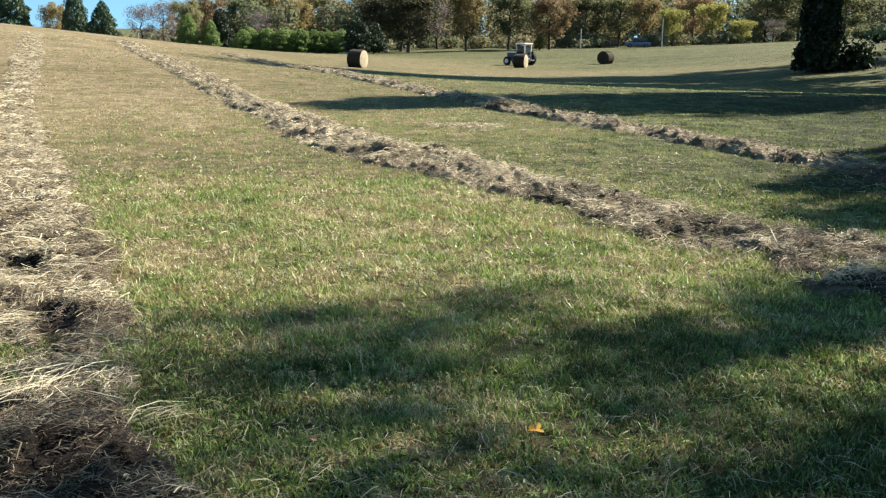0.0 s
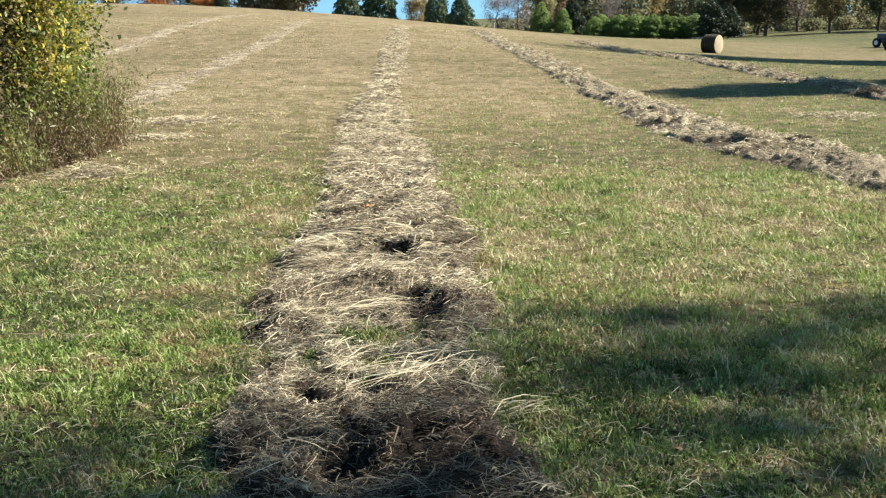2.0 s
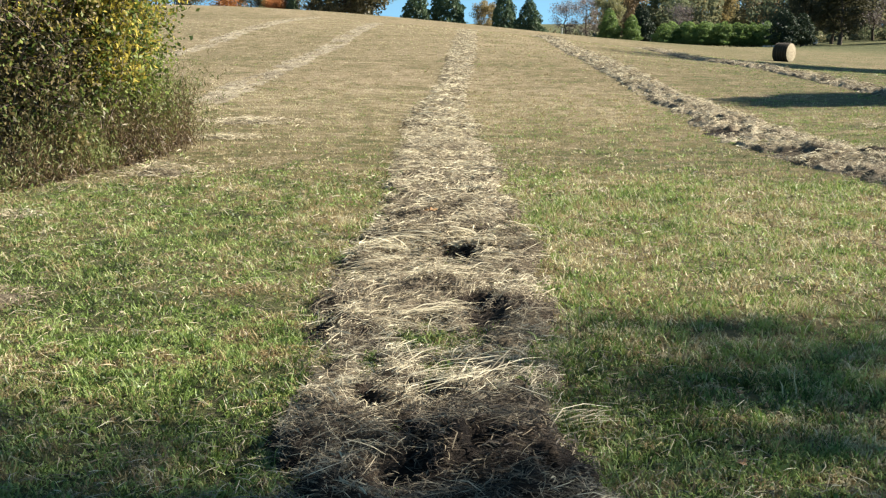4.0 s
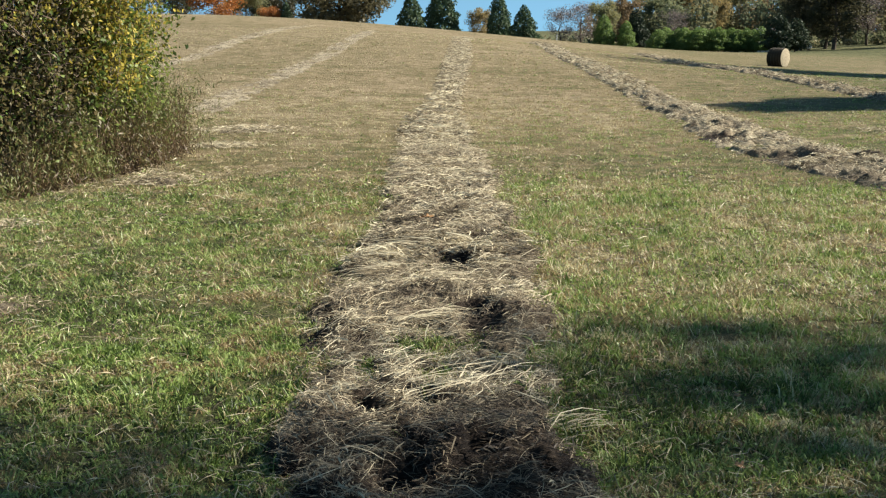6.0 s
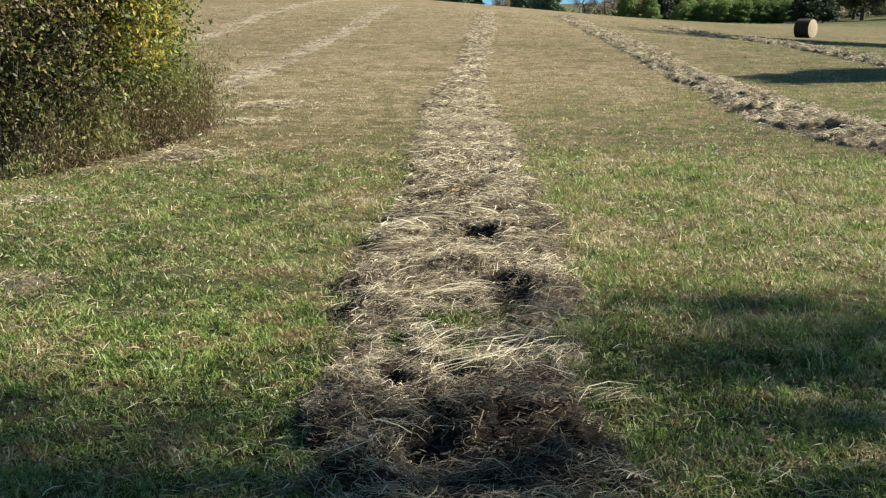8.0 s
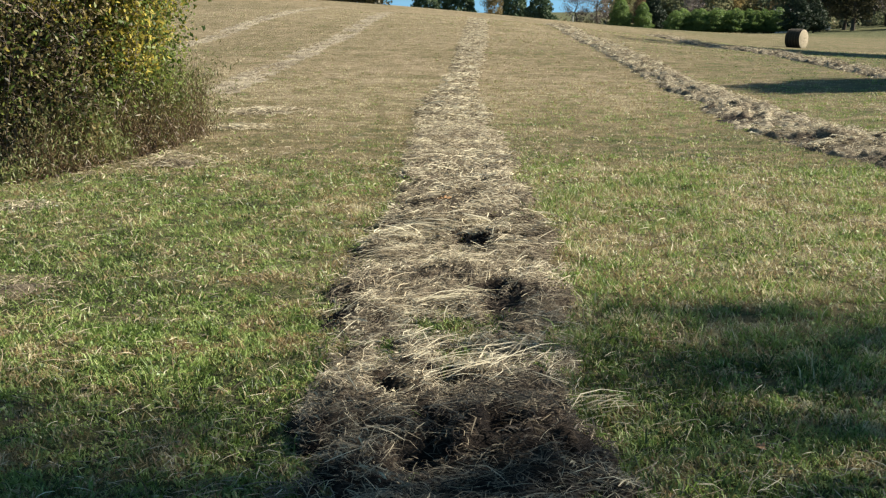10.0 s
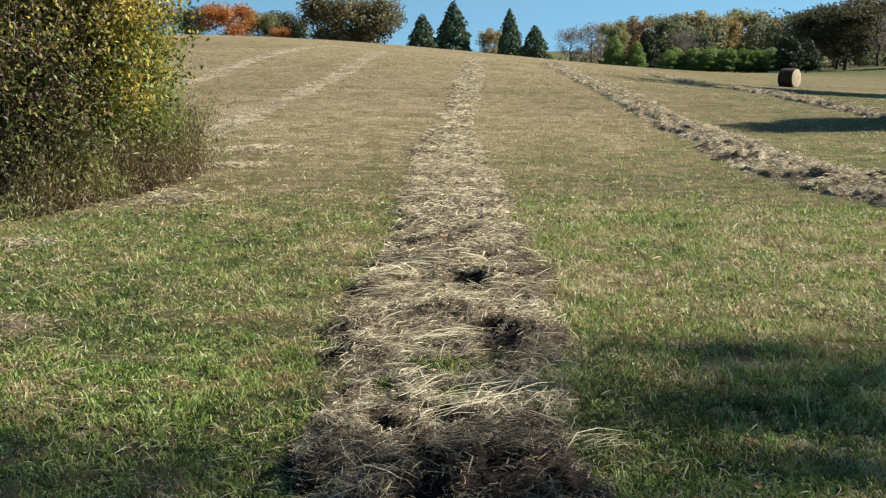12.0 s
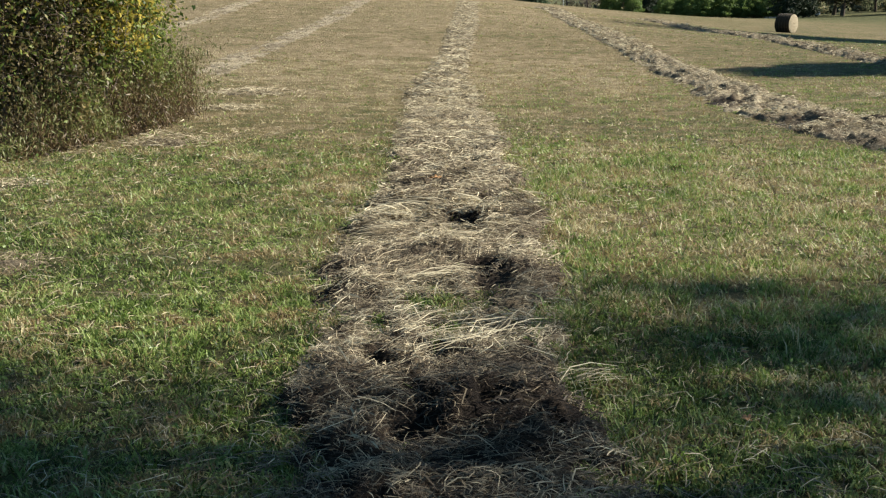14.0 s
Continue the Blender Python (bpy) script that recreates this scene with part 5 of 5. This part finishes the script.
def build_weeds():
    """Dead goldenrod and uncut grass standing round the thicket's foot, thinning out into the mown field."""
    g = np.random.default_rng(77)
    n = 4600
    back = g.random(n) < 0.28
    x = np.where(back, g.normal(-3.56, 0.22, n), g.uniform(-6.6, -3.2, n))
    front = np.interp(x, [-6.6, -4.05, -3.8, -3.55, -3.25, -3.1], [9.7, 10.15, 10.6, 11.4, 12.5, 13.6])   # the thicket's edge runs back along the field
    into = np.abs(g.normal(0.25, 0.5, n)) - 0.18
    y = np.where(back, g.uniform(12.4, 14.4, n), front + into)
    right = rise(-4.35, -3.8, x)
    h = (0.46 + 0.92 * right) * g.uniform(0.3, 1.0, n) * (0.5 + 0.75 * vnoise(x * 2.4, y * 2.4, 81)) * np.where(back, 0.85, np.clip(0.25 + 1.3 * into, 0.16, 1.0))
    keep = back | (g.random(n) < 0.05 + 0.95 * right)   # thin under the twiggy end of the thicket
    x, y, h = x[keep], y[keep], h[keep]
    n = len(x)
    z = ground_z(x, y)
    a, lean = g.uniform(0, 6.28, n), g.uniform(0, 0.8, n) ** 1.3
    base = np.stack([x, y, z], 1)
    tip = base + np.stack([np.cos(a) * lean * h, np.sin(a) * lean * h, h], 1)
    side = np.stack([np.cos(a + 1.3), np.sin(a + 1.3), np.zeros(n)], 1) * 0.0022
    mid = (base + tip) / 2 + g.normal(0, 0.02, (n, 3))
    v = np.stack([base - side, base + side, mid - side, mid + side, tip - side * 0.5, tip + side * 0.5], 1).reshape(-1, 3)
    k = np.arange(n)[:, None] * 6
    f = np.concatenate([k + [0, 1, 3], k + [0, 3, 2], k + [2, 3, 5], k + [2, 5, 4]])
    kind = vnoise(x * 3.0 + 9, y * 2.0, 82) + g.normal(0, 0.12, n)   # brown goldenrod beside olive grass
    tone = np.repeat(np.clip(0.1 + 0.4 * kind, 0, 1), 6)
    m = 50000
    q = g.integers(0, n, m)
    up = g.uniform(0.05, 1.0, (m, 1)) ** 0.8
    c = base[q] + (tip - base)[q] * up + g.normal(0, 0.035, (m, 3))
    c[:, 2] = np.maximum(c[:, 2], z[q] + 0.01)
    lv, lf = leaf_cards(c, g.uniform(0.007, 0.017, m), g, long=g.uniform(2.5, 6.0, (m, 1)), droop=-1.3)
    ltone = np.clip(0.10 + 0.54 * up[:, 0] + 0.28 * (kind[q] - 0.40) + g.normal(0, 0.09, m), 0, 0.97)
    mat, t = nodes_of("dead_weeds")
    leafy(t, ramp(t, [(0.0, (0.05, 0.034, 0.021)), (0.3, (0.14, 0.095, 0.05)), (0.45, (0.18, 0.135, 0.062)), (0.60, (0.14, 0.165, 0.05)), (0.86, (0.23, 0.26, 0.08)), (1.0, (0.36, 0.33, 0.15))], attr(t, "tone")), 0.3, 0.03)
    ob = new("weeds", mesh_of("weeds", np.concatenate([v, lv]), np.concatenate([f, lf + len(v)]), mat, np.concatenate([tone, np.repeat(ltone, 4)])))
    tagged(ob, "brown and olive weed stems standing round the thicket", "weeds", kind="stuff")


build_weeds()


# ---- tufts of dropped hay, loose straw, fallen leaves ----
def hay_tuft(x, y, wide, tall, n, label, pale=0.2, name="hay_tuft"):
    g = np.random.default_rng(int(abs(x * 37 + y * 91) * 10))
    thing = new(name, None)
    px, py = g.normal(0, wide * 0.36, n), g.normal(0, wide * 0.30, n)
    pz = tall * np.exp(-(px ** 2 + py ** 2) / (wide * 0.4) ** 2) * g.random(n) + 0.01
    v, f = strand_ribbons(np.stack([px, py, pz], 1), g.normal(0.2, 0.9, n), g.uniform(0.05, 0.20, n) * min(1, wide), np.full(n, 0.0042) * max(1, y / 8), g.normal(0, 0.25, n), g, 0.06)
    tagged(part("loose_hay", mesh_of("loose_hay", v, f, MAT_STRAW, np.repeat(np.clip(0.35 + pale + 0.5 * g.random(n), 0, 1), 8)), None, thing), kind="stuff")
    if tall > 0.3:
        thing.location = (x, y, float(ground_z(x, y)))
        return tagged(thing, label, "weed")
    m = 18
    a = np.linspace(0, 6.283, m, endpoint=False)
    rr = wide * 0.42 * (0.7 + 0.5 * g.random(m))
    bm = bmesh.new()
    ring = [bm.verts.new((math.cos(t) * q, math.sin(t) * q * 0.8, 0.0)) for t, q in zip(a, rr)]
    inner = [bm.verts.new((math.cos(t) * q * 0.5, math.sin(t) * q * 0.4, tall * (0.15 + 0.2 * g.random()))) for t, q in zip(a, rr)]
    top = bm.verts.new((0, 0, tall * 0.35))
    for i in range(m):
        j = (i + 1) % m
        bm.faces.new((ring[i], ring[j], inner[j], inner[i]))
        bm.faces.new((inner[i], inner[j], top))
    me = bpy.data.meshes.new("matted_hay")
    bm.to_mesh(me)
    bm.free()
    me.attributes.new("tone", "FLOAT", "POINT").data.foreach_set("value", np.full(len(me.vertices), 0.55, np.float32))
    me.materials.append(MAT_HAY)
    part("matted_hay", me, None, thing)
    thing.location = (x, y, float(ground_z(x, y)))
    return tagged(thing, label, "hay", "dropped hay on the grass")


hay_tuft(-2.80, 11.3, 0.75, 0.14, 700, "pale tuft of dropped hay beside the thicket")
hay_tuft(-2.80, 14.85, 0.62, 0.05, 900, "flat pale scatter of hay on the grass", 0.35)
hay_tuft(-2.90, 16.9, 1.2, 0.05, 900, "flat pale scatter of hay on the grass")
hay_tuft(-3.45, 8.7, 0.55, 0.06, 400, "small tuft of brown dropped hay")
hay_tuft(-2.45, 6.0, 0.5, 0.08, 420, "small tuft of brown dropped hay", 0.0)
hay_tuft(7.4, 16.6, 1.1, 0.06, 500, "flat pale scatter of hay on the grass")
hay_tuft(5.95, 6.12, 0.55, 0.14, 900, "pale bleached heap of hay on the windrow's end", 0.4)
hay_tuft(6.30, 5.95, 0.55, 0.11, 700, "ragged brown and pale hay at the windrow's end", 0.15)
hay_tuft(11.3, 20.2, 0.5, 0.55, 90, "pale weed tuft standing in the windrow", 0.35)


def build_litter():
    """Loose straws lying all over the grass."""
    g = np.random.default_rng(91)
    n = 26000
    az = radians(-27) + radians(77) * g.random(n)
    r = 2.9 + 11.0 * g.random(n) ** 1.2
    x, y = r * np.sin(az), r * np.cos(az)
    ok = vnoise(x * 1.1, y * 1.1, 71) + 0.35 * g.random(n) > 0.55
    x, y, r = x[ok], y[ok], r[ok]
    n = len(x)
    p = np.stack([x, y, ground_z(x, y) + g.uniform(0.02, 0.055, n)], 1)
    v, f = strand_ribbons(p, g.uniform(0, 6.28, n), g.uniform(0.025, 0.11, n), 0.003 * np.maximum(1, r / 5), g.normal(0, 0.2, n), g, 0.04)
    ob = new("loose_straw", mesh_of("loose_straw", v, f, MAT_STRAW, np.repeat(np.clip(0.15 + 0.85 * g.random(n), 0, 1), 8)))
    tagged(ob, "dry cut straws scattered over the mown grass", "straw", kind="stuff")


build_litter()

MAT_LEAF_GOLD = solid_material("golden_leaf", (0.55, 0.24, 0.02), (0.80, 0.42, 0.04), 40.0, 0.6, depth=0.002)
MAT_LEAF_TAN = solid_material("tan_dry_leaf", (0.22, 0.11, 0.045), (0.40, 0.235, 0.10), 40.0, 0.7, depth=0.002)


def fallen_leaf(x, y, z, size, mat, turn, label, seed):
    """A lobed leaf, curled, lying on the grass."""
    g = np.random.default_rng(seed)
    bm = bmesh.new()
    n = 20
    spine = bm.verts.new((0, 0, 0.004))
    ring = []
    for i in range(n):
        a = i * math.tau / n
        q = size * (0.55 + 0.45 * abs(math.cos(2.5 * a))) * (0.85 + 0.3 * g.random())
        ring.append(bm.verts.new((math.cos(a) * q, math.sin(a) * q, size * 0.5 * (q / size) ** 2 * (0.5 + 0.5 * math.sin(2 * a + seed)))))
    for i in range(n):
        bm.faces.new((spine, ring[i], ring[(i + 1) % n]))
    thing = new("leaf", None)
    blade = part("blade", bm, mat, thing)
    solid = blade.modifiers.new("thickness", "SOLIDIFY")
    solid.thickness = 0.0012
    part("stalk", mesh_of("stalk", *tube([(0, 0, 0.003), (-size * 0.9, 0.004, 0.008), (-size * 1.7, 0.01, 0.002)], [0.0015, 0.0013, 0.001], 5), MAT_TWIG), None, thing)
    thing.matrix_basis = pose(x, y, float(ground_z(x, y)) + z, g.uniform(-12, 12), g.uniform(-12, 12), turn)
    tagged(thing, label, "leaf", "fallen leaves")


fallen_leaf(1.92, 3.40, 0.045, 0.036, MAT_LEAF_GOLD, 40, "golden-orange fallen leaf on the grass", 1)
fallen_leaf(-0.02, 8.35, 0.12, 0.055, MAT_LEAF_TAN, 80, "pinkish-tan fallen leaf on the hay", 2)
for i, (x, y) in enumerate(((-1.62, 5.35), (1.30, 4.35), (2.45, 5.1), (0.98, 4.9), (-2.2, 4.7), (1.1, 3.6), (2.9, 4.2), (-1.25, 6.3))):
    fallen_leaf(x, y, 0.040, 0.013 + 0.004 * (i % 3), MAT_LEAF_TAN, 50 * i, "small brown fallen leaf in the grass", 10 + i)


def build_broad_weeds():
    """Clover and small broad-leaved weeds pressed among the mown grass."""
    g = np.random.default_rng(93)
    n = 60000
    az = radians(-29) + radians(82) * g.random(n)
    r = np.sqrt(2.8 ** 2 + (12.0 ** 2 - 2.8 ** 2) * g.random(n))
    x, y = r * np.sin(az), r * np.cos(az)
    ok = (vnoise(x * 2.6, y * 2.6, 72) + 0.5 * g.random(n) > 0.72) & (g.random(n) < 1.25 - r / 11.0) & ~in_rows(x, y)
    x, y, r = x[ok], y[ok], r[ok]
    n = len(x)
    c = np.stack([x, y, ground_z(x, y) + g.uniform(0.012, 0.05, n)], 1)
    up = np.array([[0.0, 0.0, 1.0]]) + g.normal(0, 0.45, (n, 3))
    v, f = leaf_cards(c, g.uniform(0.007, 0.017, n) * np.maximum(1, r / 7), g, normals=up, long=1.6)
    v[:, 2] = np.maximum(v[:, 2], 0.004)
    tone = g.uniform(0.12, 0.40, n)
    ob = new("clover", mesh_of("clover", v, f, MAT_GRASS, np.repeat(tone, 4)))
    tagged(ob, "clover and small broad weeds among the mown grass", "weeds", kind="stuff")


build_broad_weeds()
